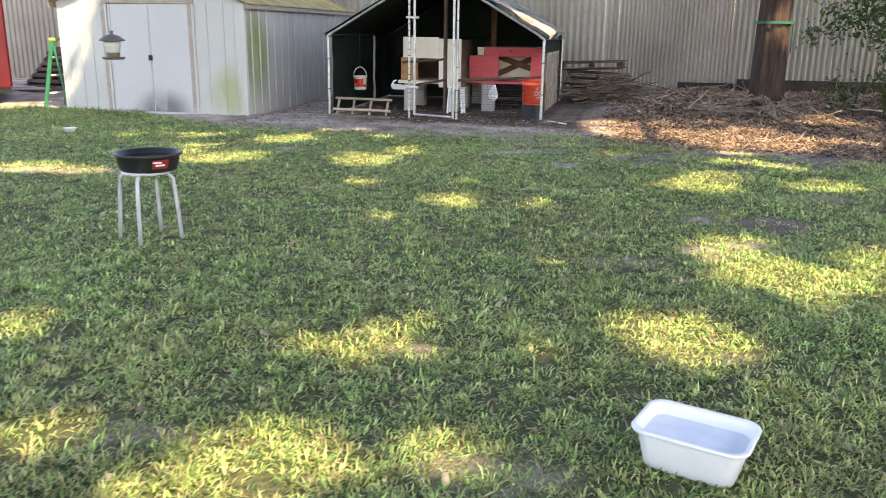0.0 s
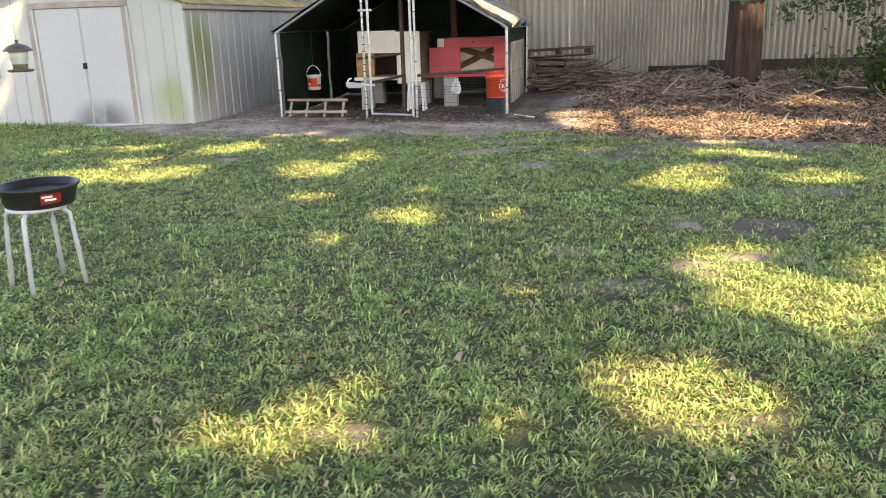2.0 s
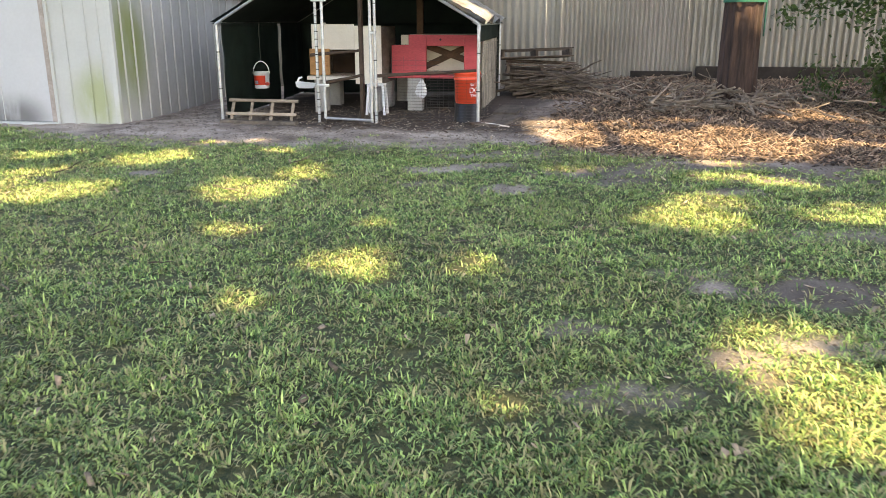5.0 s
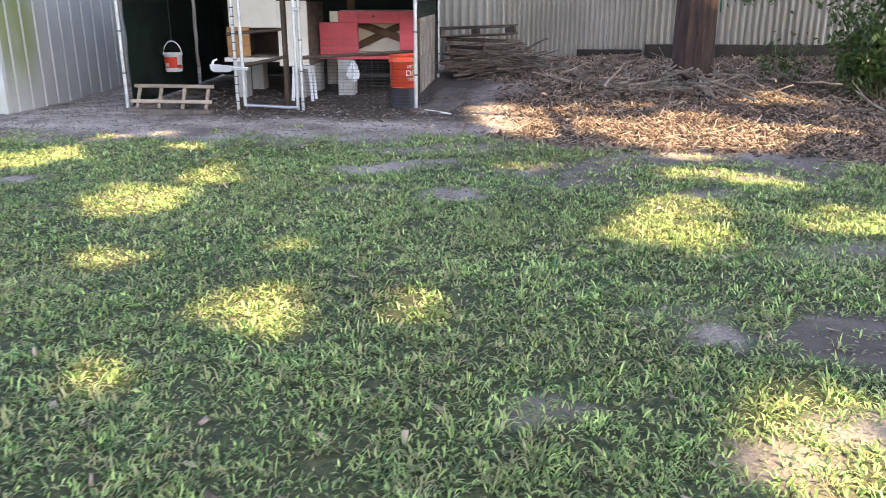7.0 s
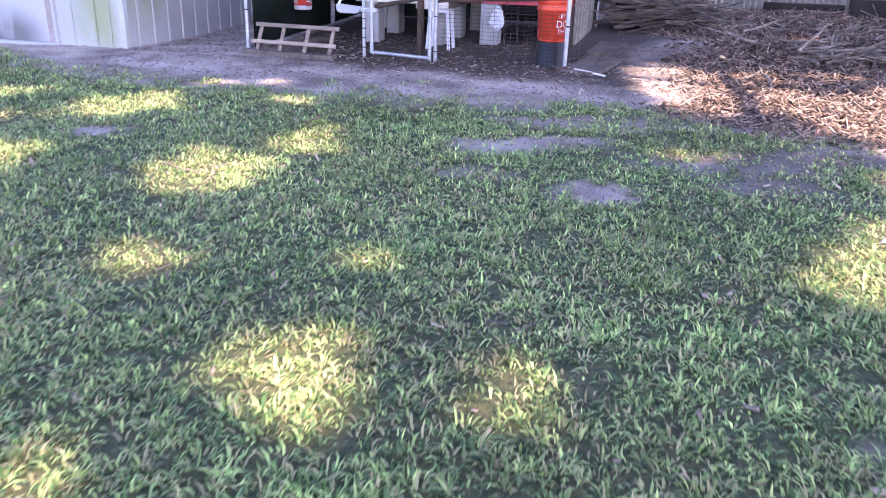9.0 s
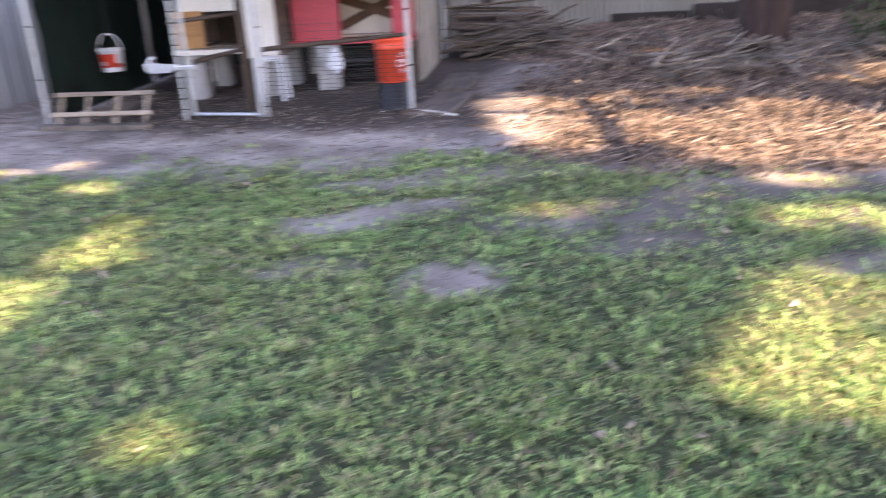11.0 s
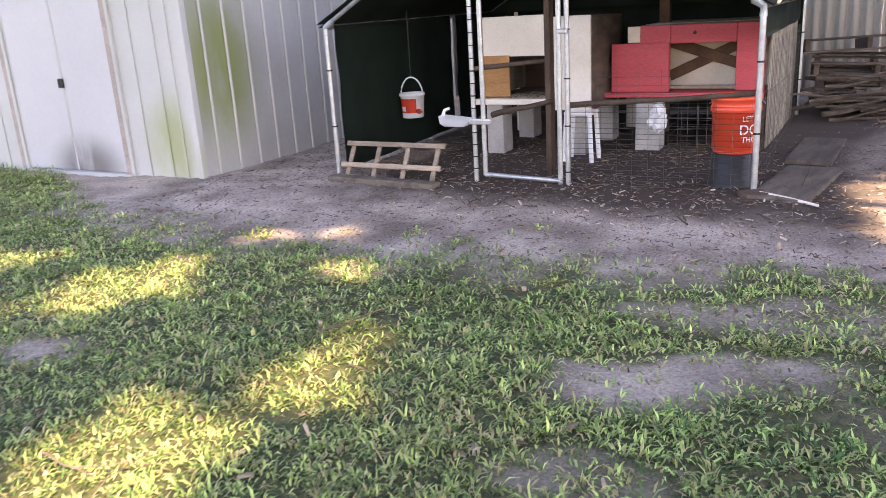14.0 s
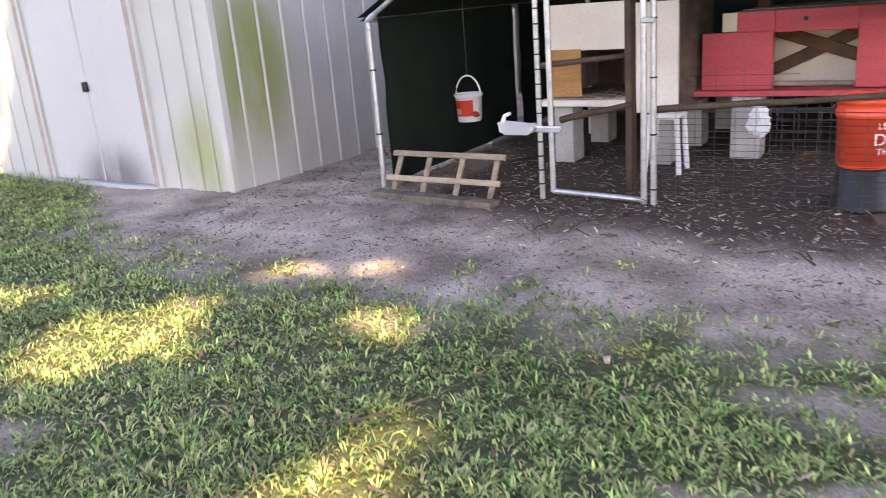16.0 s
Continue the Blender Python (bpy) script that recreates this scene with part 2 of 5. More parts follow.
def blade_mat():
    """Grass: each blade its own green, whole tufts lighter or darker, straw blades in dry patches."""
    m = leaf_mat("grass_blades", (0.07, 0.16, 0.05), (0.62, 0.80, 0.27), 0.25)
    n, l = m.node_tree.nodes, m.node_tree.links
    mix = [x for x in n if x.bl_idname == "ShaderNodeMix"][0]
    geo = [x for x in n if x.bl_idname == "ShaderNodeNewGeometry"][0]
    co = n.new("ShaderNodeTexCoord")

    def noise_of(scale, detail, lo, hi, a, b):
        tex = n.new("ShaderNodeTexNoise")
        tex.inputs["Scale"].default_value, tex.inputs["Detail"].default_value = scale, detail
        l.new(co.outputs["Object"], tex.inputs["Vector"])
        r = n.new("ShaderNodeMapRange")
        r.inputs["From Min"].default_value, r.inputs["From Max"].default_value = lo, hi
        r.inputs["To Min"].default_value, r.inputs["To Max"].default_value = a, b
        l.new(tex.outputs[0], r.inputs["Value"])
        return r.outputs[0]

    def calc(op, a, b):
        x = n.new("ShaderNodeMath")
        x.operation = op
        for k, v in enumerate((a, b)):
            if isinstance(v, float):
                x.inputs[k].default_value = v
            else:
                l.new(v, x.inputs[k])
        return x.outputs[0]

    own = geo.outputs["Random Per Island"]
    l.new(calc("POWER", own, 1.5), mix.inputs[0])
    # dry straw where both the patch noise and the blade's own chance are high
    chance = calc("FRACT", calc("MULTIPLY", own, 37.0), 0.0)
    dry = n.new("ShaderNodeMix")
    dry.data_type = "RGBA"
    dry.inputs[7].default_value = (0.44, 0.41, 0.20, 1)
    worn = calc("ADD", noise_of(1.3, 4, 0.3, 0.7, 0.0, 0.26), noise_of(6.0, 2, 0.35, 0.65, 0.0, 0.28))
    l.new(calc("LESS_THAN", chance, worn), dry.inputs[0])
    l.new(mix.outputs[2], dry.inputs[6])
    hsv = n.new("ShaderNodeHueSaturation")
    l.new(dry.outputs[2], hsv.inputs["Color"])
    l.new(calc("MULTIPLY", noise_of(13.0, 3, 0.34, 0.66, 0.62, 1.30), noise_of(0.9, 3, 0.3, 0.7, 0.82, 1.18)), hsv.inputs["Value"])
    l.new(noise_of(0.7, 2, 0.3, 0.7, 0.485, 0.515), hsv.inputs["Hue"])
    for x in n:
        if x.bl_idname == "ShaderNodeBsdfPrincipled":
            l.new(hsv.outputs[0], x.inputs["Base Color"])
            x.inputs["Roughness"].default_value = 0.5
            x.inputs["Specular IOR Level"].default_value = 0.4
        if x.bl_idname == "ShaderNodeBsdfTranslucent":
            l.new(hsv.outputs[0], x.inputs["Color"])
    return m


GRASS = blade_mat()


def soil_mat():
    """Bare grey-brown soil with turf colour where the turf weight of the sheet is high."""
    m = mat("soil", (0.53, 0.45, 0.39), (0.21, 0.168, 0.142), 0.95, scale=2.4, fine=70, bump=1.0, grain_amount=2.0)
    n, l = m.node_tree.nodes, m.node_tree.links
    b = n["Principled BSDF"]
    src = b.inputs["Base Color"].links[0].from_socket
    att = n.new("ShaderNodeAttribute")
    att.attribute_name = "turf"
    tex = n.new("ShaderNodeTexNoise")
    tex.inputs["Scale"].default_value, tex.inputs["Detail"].default_value = 26, 5
    co = n.new("ShaderNodeTexCoord")
    l.new(co.outputs["Object"], tex.inputs["Vector"])
    turf = n.new("ShaderNodeMix")
    turf.data_type = "RGBA"
    turf.inputs[6].default_value, turf.inputs[7].default_value = (0.022, 0.040, 0.013, 1), (0.125, 0.125, 0.05, 1)
    fleck = n.new("ShaderNodeTexNoise")
    fleck.inputs["Scale"].default_value, fleck.inputs["Detail"].default_value = 140, 3
    l.new(co.outputs["Object"], fleck.inputs["Vector"])
    both = n.new("ShaderNodeMath")
    both.operation = "ADD"
    l.new(tex.outputs[0], both.inputs[0])
    l.new(fleck.outputs[0], both.inputs[1])
    spread = n.new("ShaderNodeMapRange")
    spread.inputs["From Min"].default_value, spread.inputs["From Max"].default_value = 0.8, 1.25
    l.new(both.outputs[0], spread.inputs["Value"])
    l.new(spread.outputs[0], turf.inputs[0])
    mix = n.new("ShaderNodeMix")
    mix.data_type = "RGBA"
    l.new(att.outputs["Fac"], mix.inputs[0])
    l.new(src, mix.inputs[6])
    l.new(turf.outputs[2], mix.inputs[7])
    att2 = n.new("ShaderNodeAttribute")
    att2.attribute_name = "mulch"
    mix2 = n.new("ShaderNodeMix")
    mix2.data_type = "RGBA"
    l.new(att2.outputs["Fac"], mix2.inputs[0])
    l.new(mix.outputs[2], mix2.inputs[6])
    mix2.inputs[7].default_value = (0.085, 0.055, 0.042, 1)
    # dark brown where the sheet's third weight is high
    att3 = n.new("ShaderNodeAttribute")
    att3.attribute_name = "dark_soil"
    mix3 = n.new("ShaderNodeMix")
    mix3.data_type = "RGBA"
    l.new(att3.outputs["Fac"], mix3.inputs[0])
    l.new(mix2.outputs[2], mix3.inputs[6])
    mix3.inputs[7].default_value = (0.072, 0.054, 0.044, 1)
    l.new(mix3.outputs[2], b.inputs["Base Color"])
    return m


SOIL = soil_mat()


def water_mat():
    """Pale bluish water, slightly cloudy, with a smooth reflecting surface."""
    m = mat("water", (0.74, 0.82, 0.89), (0.66, 0.75, 0.85), 0.1, scale=6, fine=14, bump=0.12, grain_amount=0.5)
    b = m.node_tree.nodes["Principled BSDF"]
    b.inputs["IOR"].default_value = 1.33
    return m


WATER = water_mat()

PAN_WATER = mat("pan_water", (0.03, 0.032, 0.034), (0.02, 0.021, 0.022), 0.13, scale=6, fine=14, bump=0.05, grain_amount=0.5)
MILKY = mat("milky_plastic", (0.50, 0.52, 0.47), (0.42, 0.44, 0.39), 0.3, scale=8, bump=0.02, grain_amount=0.3)

# ---- modelling helpers ----
COOP = pose(-1.937, 11.677, 0, 0, 0, -10.55)   # front-left foot of the run; x along its front, y to the back


def at(u, v, z=0.0, rz=0.0):
    return COOP @ pose(u, v, z, 0, 0, rz)


def smooth(a, b, x):
    t = np.clip((x - a) / (b - a), 0, 1)
    return t * t * (3 - 2 * t)


def ground_z(x, y):
    """Height of the ground; works on arrays."""
    x, y = np.asarray(x, float), np.asarray(y, float)
    c, s = math.cos(radians(-10.55)), math.sin(radians(-10.55))
    u, v = (x + 1.937) * c + (y - 11.677) * s, -(x + 1.937) * s + (y - 11.677) * c
    z = 0.012 * np.sin(1.7 * x + 0.6) * np.sin(1.3 * y) + 0.006 * np.sin(5.1 * x + 2 * y) * np.sin(4.3 * y - x)
    z = z + 0.035 * smooth(-2.5, -0.5, v) * smooth(-1.3, 0.1, u) + 0.08 * smooth(0.3, 4.6, v)
    right = smooth(3.3, 5.0, u)
    z = z + right * 0.15 * smooth(-0.8, 3.0, v) * (1 - smooth(9, 16, u))
    z = z + right * 0.07 * np.exp(-((u - 6.0) / 1.3) ** 2 - ((v - 0.9) / 0.9) ** 2)
    z = z + right * smooth(-1.2, -0.3, v) * 0.03 * np.sin(3.1 * u) * np.sin(2.7 * v + u)
    return z


def gz(u, v):
    p = COOP @ Vector((u, v, 0))
    return float(ground_z(p.x, p.y))


def thing(name, m, label, category, group="", kind=""):
    ob = new(name)
    ob.matrix_world = m
    ob.empty_display_size = 0.1
    return tagged(ob, label, category, group, kind)


def mesh_of(name, bm, material):
    me = bpy.data.meshes.new(name)
    bmesh.ops.recalc_face_normals(bm, faces=bm.faces)
    bm.to_mesh(me)
    bm.free()
    me.materials.append(material)
    return me


def part(name, bm, material, parent, label="", smooth_faces=False):
    me = mesh_of(name, bm, material)
    if smooth_faces:
        me.polygons.foreach_set("use_smooth", [True] * len(me.polygons))
    ob = new(name, me)
    ob.parent = parent
    return tagged(ob, label)


def solo(name, bm, material, m, label, category, group="", kind="", smooth_faces=False):
    """A thing that is one mesh."""
    me = mesh_of(name, bm, material)
    if smooth_faces:
        me.polygons.foreach_set("use_smooth", [True] * len(me.polygons))
    ob = new(name, me)
    ob.matrix_world = m
    return tagged(ob, label, category, group, kind)


def box(bm, x0, x1, y0, y1, z0, z1, bevel=0.004, m=None):
    """A bevelled box between two corners."""
    r = bmesh.ops.create_cube(bm, size=1.0)
    vs = r["verts"]
    for v in vs:
        v.co = Vector(((x0 + x1) / 2 + v.co.x * (x1 - x0), (y0 + y1) / 2 + v.co.y * (y1 - y0), (z0 + z1) / 2 + v.co.z * (z1 - z0)))
    if m is not None:
        bmesh.ops.transform(bm, matrix=m, verts=vs)
    if bevel:
        es = list({e for v in vs for e in v.link_edges})
        bmesh.ops.bevel(bm, geom=es, offset=min(bevel, abs(x1 - x0) / 3, abs(y1 - y0) / 3, abs(z1 - z0) / 3), segments=1, affect="EDGES")
    return bm


def boxm(*a, **k):
    return box(bmesh.new(), *a, **k)


def tube(bm, pts, r, sides=8, r_end=None, caps=True):
    """A round bar along a line of points, tapering to r_end."""
    pts = [Vector(p) for p in pts]
    rings = []
    for i, p in enumerate(pts):
        d = (pts[min(i + 1, len(pts) - 1)] - pts[max(i - 1, 0)]).normalized()
        a = d.orthogonal().normalized() if abs(d.z) > 0.95 else d.cross(Vector((0, 0, 1))).normalized()
        b = d.cross(a)
        rad = r if r_end is None else r + (r_end - r) * i / (len(pts) - 1)
        rings.append([bm.verts.new(p + rad * (math.cos(k * 2 * math.pi / sides) * a + math.sin(k * 2 * math.pi / sides) * b)) for k in range(sides)])
    for q, w in zip(rings, rings[1:]):
        for k in range(sides):
            bm.faces.new((q[k], q[(k + 1) % sides], w[(k + 1) % sides], w[k]))
    if caps:
        bm.faces.new(rings[0][::-1])
        bm.faces.new(rings[-1])
    return bm


def bar(*pts, r=0.016, sides=8, r_end=None):
    return tube(bmesh.new(), pts, r, sides, r_end)


def lathe(profile, sides=28, bm=None):
    """Turn a profile of (radius, height) round the z axis."""
    bm = bm or bmesh.new()
    rings = []
    for r, z in profile:
        rings.append([bm.verts.new((r * math.cos(k * 2 * math.pi / sides), r * math.sin(k * 2 * math.pi / sides), z)) for k in range(sides)] if r > 1e-6 else [bm.verts.new((0, 0, z))])
    for q, w in zip(rings, rings[1:]):
        for k in range(sides):
            a, b = q[k % len(q)], q[(k + 1) % len(q)]
            c, d = w[(k + 1) % len(w)], w[k % len(w)]
            vs = [x for i, x in enumerate((a, b, c, d)) if x not in (a, b, c, d)[:i]]
            if len(vs) > 2:
                bm.faces.new(vs)
    return bm


def arrays(name, verts, faces, material):
    """A mesh from numpy arrays, all faces with the same number of corners."""
    me = bpy.data.meshes.new(name)
    nv, (nf, k) = len(verts), faces.shape
    me.vertices.add(nv)
    me.vertices.foreach_set("co", np.asarray(verts, np.float32).ravel())
    me.loops.add(nf * k)
    me.loops.foreach_set("vertex_index", faces.astype(np.int32).ravel())
    me.polygons.add(nf)
    me.polygons.foreach_set("loop_start", np.arange(0, nf * k, k, dtype=np.int32))
    me.polygons.foreach_set("loop_total", np.full(nf, k, np.int32))
    me.update()
    me.validate()
    me.materials.append(material)
    return me


rng = np.random.default_rng(7)

# ---- ground ----
TABLE = np.random.default_rng(3).random((64, 64))


def value_noise(x, y):
    """Smooth noise from 0 to 1, one cell a unit; works on arrays."""
    x, y = np.asarray(x, float), np.asarray(y, float)
    i, j = np.floor(x).astype(int), np.floor(y).astype(int)
    p, q = x - i, y - j
    p, q = p * p * (3 - 2 * p), q * q * (3 - 2 * q)
    a, b = TABLE[i % 64, j % 64], TABLE[(i + 1) % 64, j % 64]
    c, d = TABLE[i % 64, (j + 1) % 64], TABLE[(i + 1) % 64, (j + 1) % 64]
    return (a * (1 - p) + b * p) * (1 - q) + (c * (1 - p) + d * p) * q


def rough_noise(x, y):
    """Four octaves, about -0.5 to 0.5."""
    return sum(value_noise(x * k + 7.3 * k, y * k + 3.1 * k) / w for k, w in ((1, 2), (2.1, 4), (4.3, 8), (9.1, 12))) - 0.48


def dark_soil_mask(x, y):
    """Dark soil inside the run, dark litter just before it and two dark lawn spots."""
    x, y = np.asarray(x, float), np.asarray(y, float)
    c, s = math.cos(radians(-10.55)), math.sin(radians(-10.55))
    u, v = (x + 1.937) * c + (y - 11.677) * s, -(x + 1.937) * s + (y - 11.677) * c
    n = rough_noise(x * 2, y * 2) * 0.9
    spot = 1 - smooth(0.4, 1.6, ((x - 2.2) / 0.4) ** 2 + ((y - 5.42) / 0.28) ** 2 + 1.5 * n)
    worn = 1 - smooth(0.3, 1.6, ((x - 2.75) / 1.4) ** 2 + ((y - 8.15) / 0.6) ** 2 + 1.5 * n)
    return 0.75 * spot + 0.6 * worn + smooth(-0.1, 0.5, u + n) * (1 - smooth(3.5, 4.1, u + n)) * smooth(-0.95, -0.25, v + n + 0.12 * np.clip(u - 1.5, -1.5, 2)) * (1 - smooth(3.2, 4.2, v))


def turf_mask(x, y):
    """Share of turf, 0 bare to 1 full; works on arrays."""
    x, y = np.asarray(x, float), np.asarray(y, float)
    c, s = math.cos(radians(-10.55)), math.sin(radians(-10.55))
    u, v = (x + 1.937) * c + (y - 11.677) * s, -(x + 1.937) * s + (y - 11.677) * c
    w = 1.1 * rough_noise(u * 1.3, v * 1.3) + 0.5 * rough_noise(u * 6, v * 6)
    edge = -0.55 - 0.95 * smooth(-3.2, -0.6, u) - 0.25 * np.clip(u - 3.2, 0, 3.5)
    edge = edge - 0.30 * np.exp(-((u - 0.6) / 0.9) ** 2)
    t = 1 - smooth(-0.40, 0.30, v - edge + w)
    # worn spots: x, y, length, width, how bare
    wob = 2.2 * rough_noise(x * 4, y * 4)
    for px, py, a, b, k in BARE:
        d = ((x - px) / a) ** 2 + ((y - py) / b) ** 2
        t = t * (1 - k * (1 - smooth(0.3, 1.8, d + wob)))
    return np.clip(t, 0, 1)


BARE = [(1.02, 7.67, 0.20, 0.17, 1.0), (0.47, 8.52, 0.30, 0.16, 0.9), (0.85, 8.7, 0.22, 0.12, 0.7), (1.70, 5.42, 0.13, 0.13, 1.0), (2.12, 5.36, 0.30, 0.22, 0.85),
        (1.9, 4.72, 0.22, 0.12, 0.6), (1.5, 4.6, 0.15, 0.1, 0.5), (1.85, 8.3, 0.6, 0.25, 0.55), (-3.4, 6.8, 0.6, 0.2, 0.7), (1.3, 9.2, 0.5, 0.2, 0.6), (0.94, 4.93, 0.14, 0.08, 0.6),
        (-1.83, 8.4, 0.22, 0.14, 0.8), (-0.9, 2.25, 0.2, 0.08, 0.5), (0.21, 2.1, 0.22, 0.1, 0.5), (-0.1, 3.0, 0.15, 0.07, 0.4), (1.1, 3.0, 0.2, 0.08, 0.4),
        (2.75, 6.3, 0.6, 0.15, 0.5), (2.4, 3.6, 0.4, 0.2, 0.4), (0.75, 9.15, 0.25, 0.12, 0.5), (1.68, 5.62, 0.2, 0.1, 0.4), (2.6, 9.0, 0.4, 0.2, 0.5), (1.46, 4.5, 0.22, 0.16, 0.42), (0.92, 8.66, 0.3, 0.13, 0.6), (0.42, 7.93, 0.2, 0.12, 0.45),
        (1.87, 7.9, 0.3, 0.14, 0.6), (2.25, 7.75, 0.25, 0.13, 0.6), (2.65, 7.5, 0.3, 0.14, 0.7), (3.2, 7.9, 0.5, 0.2, 0.75), (1.8, 8.25, 0.35, 0.12, 0.5), (2.7, 8.5, 0.6, 0.16, 0.6), (0.92, 7.58, 0.16, 0.1, 0.6), (1.01, 4.36, 0.22, 0.1, 0.5),
        (-2.5, 10.2, 0.7, 0.3, 0.5), (-3.3, 10.6, 0.6, 0.3, 0.45), (-2.0, 9.9, 0.4, 0.12, 0.4)]


def mulch_mask(x, y):
    x, y = np.asarray(x, float), np.asarray(y, float)
    c, s = math.cos(radians(-10.55)), math.sin(radians(-10.55))
    u, v = (x + 1.937) * c + (y - 11.677) * s, -(x + 1.937) * s + (y - 11.677) * c
    low = -1.4 - 0.26 * np.clip(u - 3.6, 0, 3.5) + 0.18 * np.sin(2.3 * u)
    return smooth(3.75, 4.5, u + 0.12 * np.sin(3 * v) + 0.9 * rough_noise(u * 2, v * 2)) * smooth(-0.3, 0.25, v - low)


def ground():
    # a fine middle, coarser outwards, to the horizon
    fine = np.arange(-7, 11.01, 0.06)
    xs = np.concatenate(([-2000, -600, -200, -80, -40, -25, -16, -11, -9, -8], fine, [12, 14, 18, 26, 40, 80, 200, 600, 2000]))
    fy = np.arange(0.8, 17.01, 0.06)
    ys = np.concatenate(([-2000, -600, -200, -80, -40, -20, -10, -5, -2, -0.5, 0.3], fy, [18, 20, 24, 30, 45, 80, 200, 600, 2000]))
    X, Y = np.meshgrid(xs, ys)
    near = ((X > -9) & (X < 13) & (Y > -3) & (Y < 19))
    Z = np.where(near, ground_z(X, Y), np.where(Y > 12, 0.1, 0.0))
    bump = 0.006 * np.sin(23 * X + 5 * Y) * np.sin(19 * Y - 7 * X) + 0.004 * np.sin(41 * X) * np.sin(37 * Y)
    Z = Z + np.where(near, bump * (1 - turf_mask(X, Y)), 0)
    nx, ny = len(xs), len(ys)
    i = np.arange(nx * ny).reshape(ny, nx)
    faces = np.stack([i[:-1, :-1], i[:-1, 1:], i[1:, 1:], i[1:, :-1]], -1).reshape(-1, 4)
    me = arrays("ground", np.stack([X, Y, Z], -1).reshape(-1, 3), faces, SOIL)
    me.polygons.foreach_set("use_smooth", np.ones(len(faces), bool))
    for name, fn in (("turf", turf_mask), ("mulch", mulch_mask), ("dark_soil", dark_soil_mask)):
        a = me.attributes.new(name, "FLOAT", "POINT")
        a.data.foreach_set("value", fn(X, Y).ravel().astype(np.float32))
    ob = new("ground", me)
    tagged(ob, "worn lawn soil, bare grey-brown dirt in front of the run", "ground", kind="structure")


ground()


def grass():
    """Short mown blades in tufts that fan out, thin on worn soil, with gaps of thatch between the tufts."""
    n = 290000
    x, y = rng.uniform(-9, 8.5, n), rng.uniform(-0.5, 13, n)
    # densest along the walk, thinning out to the sides
    near = 1 - smooth(0.0, 2.4, np.abs(x - 0.3) - 0.8 - 0.55 * y + 2.0 * rough_noise(x, y))
    near = near * smooth(0.3, 1.6, y + 0.8 * rough_noise(x, y))
    clump = np.clip(0.5 + 1.4 * rough_noise(x * 3.2, y * 3.2), 0, 1)
    patchy = 0.45 + 0.55 * smooth(0.25, 0.5, value_noise(x * 9.3, y * 9.3))
    keep = rng.random(n) < turf_mask(x, y) * (0.10 + 0.90 * near) * (0.55 + 0.45 * clump) * patchy
    x, y, clump, near = x[keep], y[keep], clump[keep], near[keep]
    m = (rng.integers(6, 12, len(x)) * (1.5 - 0.55 * smooth(3.0, 5.5, y))).astype(int)
    size = rng.uniform(0.7, 1.25, len(x)) * (0.75 + 0.5 * clump)
    heading = rng.uniform(0, 2 * np.pi, len(x))
    x, y, size, heading, near = (np.repeat(k, m) for k in (x, y, size, heading, near))
    n = len(x)
    a = heading + rng.normal(0, 1.5, n)
    out = rng.uniform(0.0, 0.045, n)
    x, y = x + np.cos(a) * out, y + np.sin(a) * out
    L = rng.uniform(0.020, 0.052, n) * size                 # blade length
    by_wall = (11.677 - y) * 0.983 - (x + 1.937) * 0.183
    L = L * (1 + 1.6 * (1 - smooth(0.5, 0.85, by_wall)) * (x < -4.6))
    w = rng.uniform(0.0014, 0.0030, n) * (1.15 + 0.07 * np.maximum(y, 0)) * (3.2 - 2.2 * near)
    lean = np.clip(rng.normal(1.28, 0.38, n), 0.2, 1.75)     # from upright, at the tip
    z = ground_z(x, y) - 0.002
    dx, dy = np.cos(a), np.sin(a)
    base = np.stack([x, y, z], -1)
    side = np.stack([-dy * w, dx * w, np.zeros(n)], -1)
    l1, l2 = lean * 0.62, np.minimum(lean * 1.35, 1.85)
    mid = base + np.stack([dx * np.sin(l1), dy * np.sin(l1), np.cos(l1)], -1) * (0.5 * L)[:, None]
    turn = rng.normal(0, 0.35, n)
    tip = mid + np.stack([np.cos(a + turn) * np.sin(l2), np.sin(a + turn) * np.sin(l2), np.cos(l2)], -1) * (0.5 * L)[:, None]
    tip[:, 2] = np.maximum(tip[:, 2], z + 0.004)
    V = np.stack([base - side * 0.8, base + side * 0.8, mid + side, mid - side, tip], 1).reshape(-1, 3)
    k = np.arange(n)[:, None] * 5
    F = np.concatenate([k + np.array([0, 1, 2]), k + np.array([0, 2, 3]), k + np.array([3, 2, 4])])
    ob = new("grass", arrays("grass", V, F, GRASS))
    tagged(ob, "short patchy lawn grass, green with dry straw blades", "grass", kind="stuff")


grass()


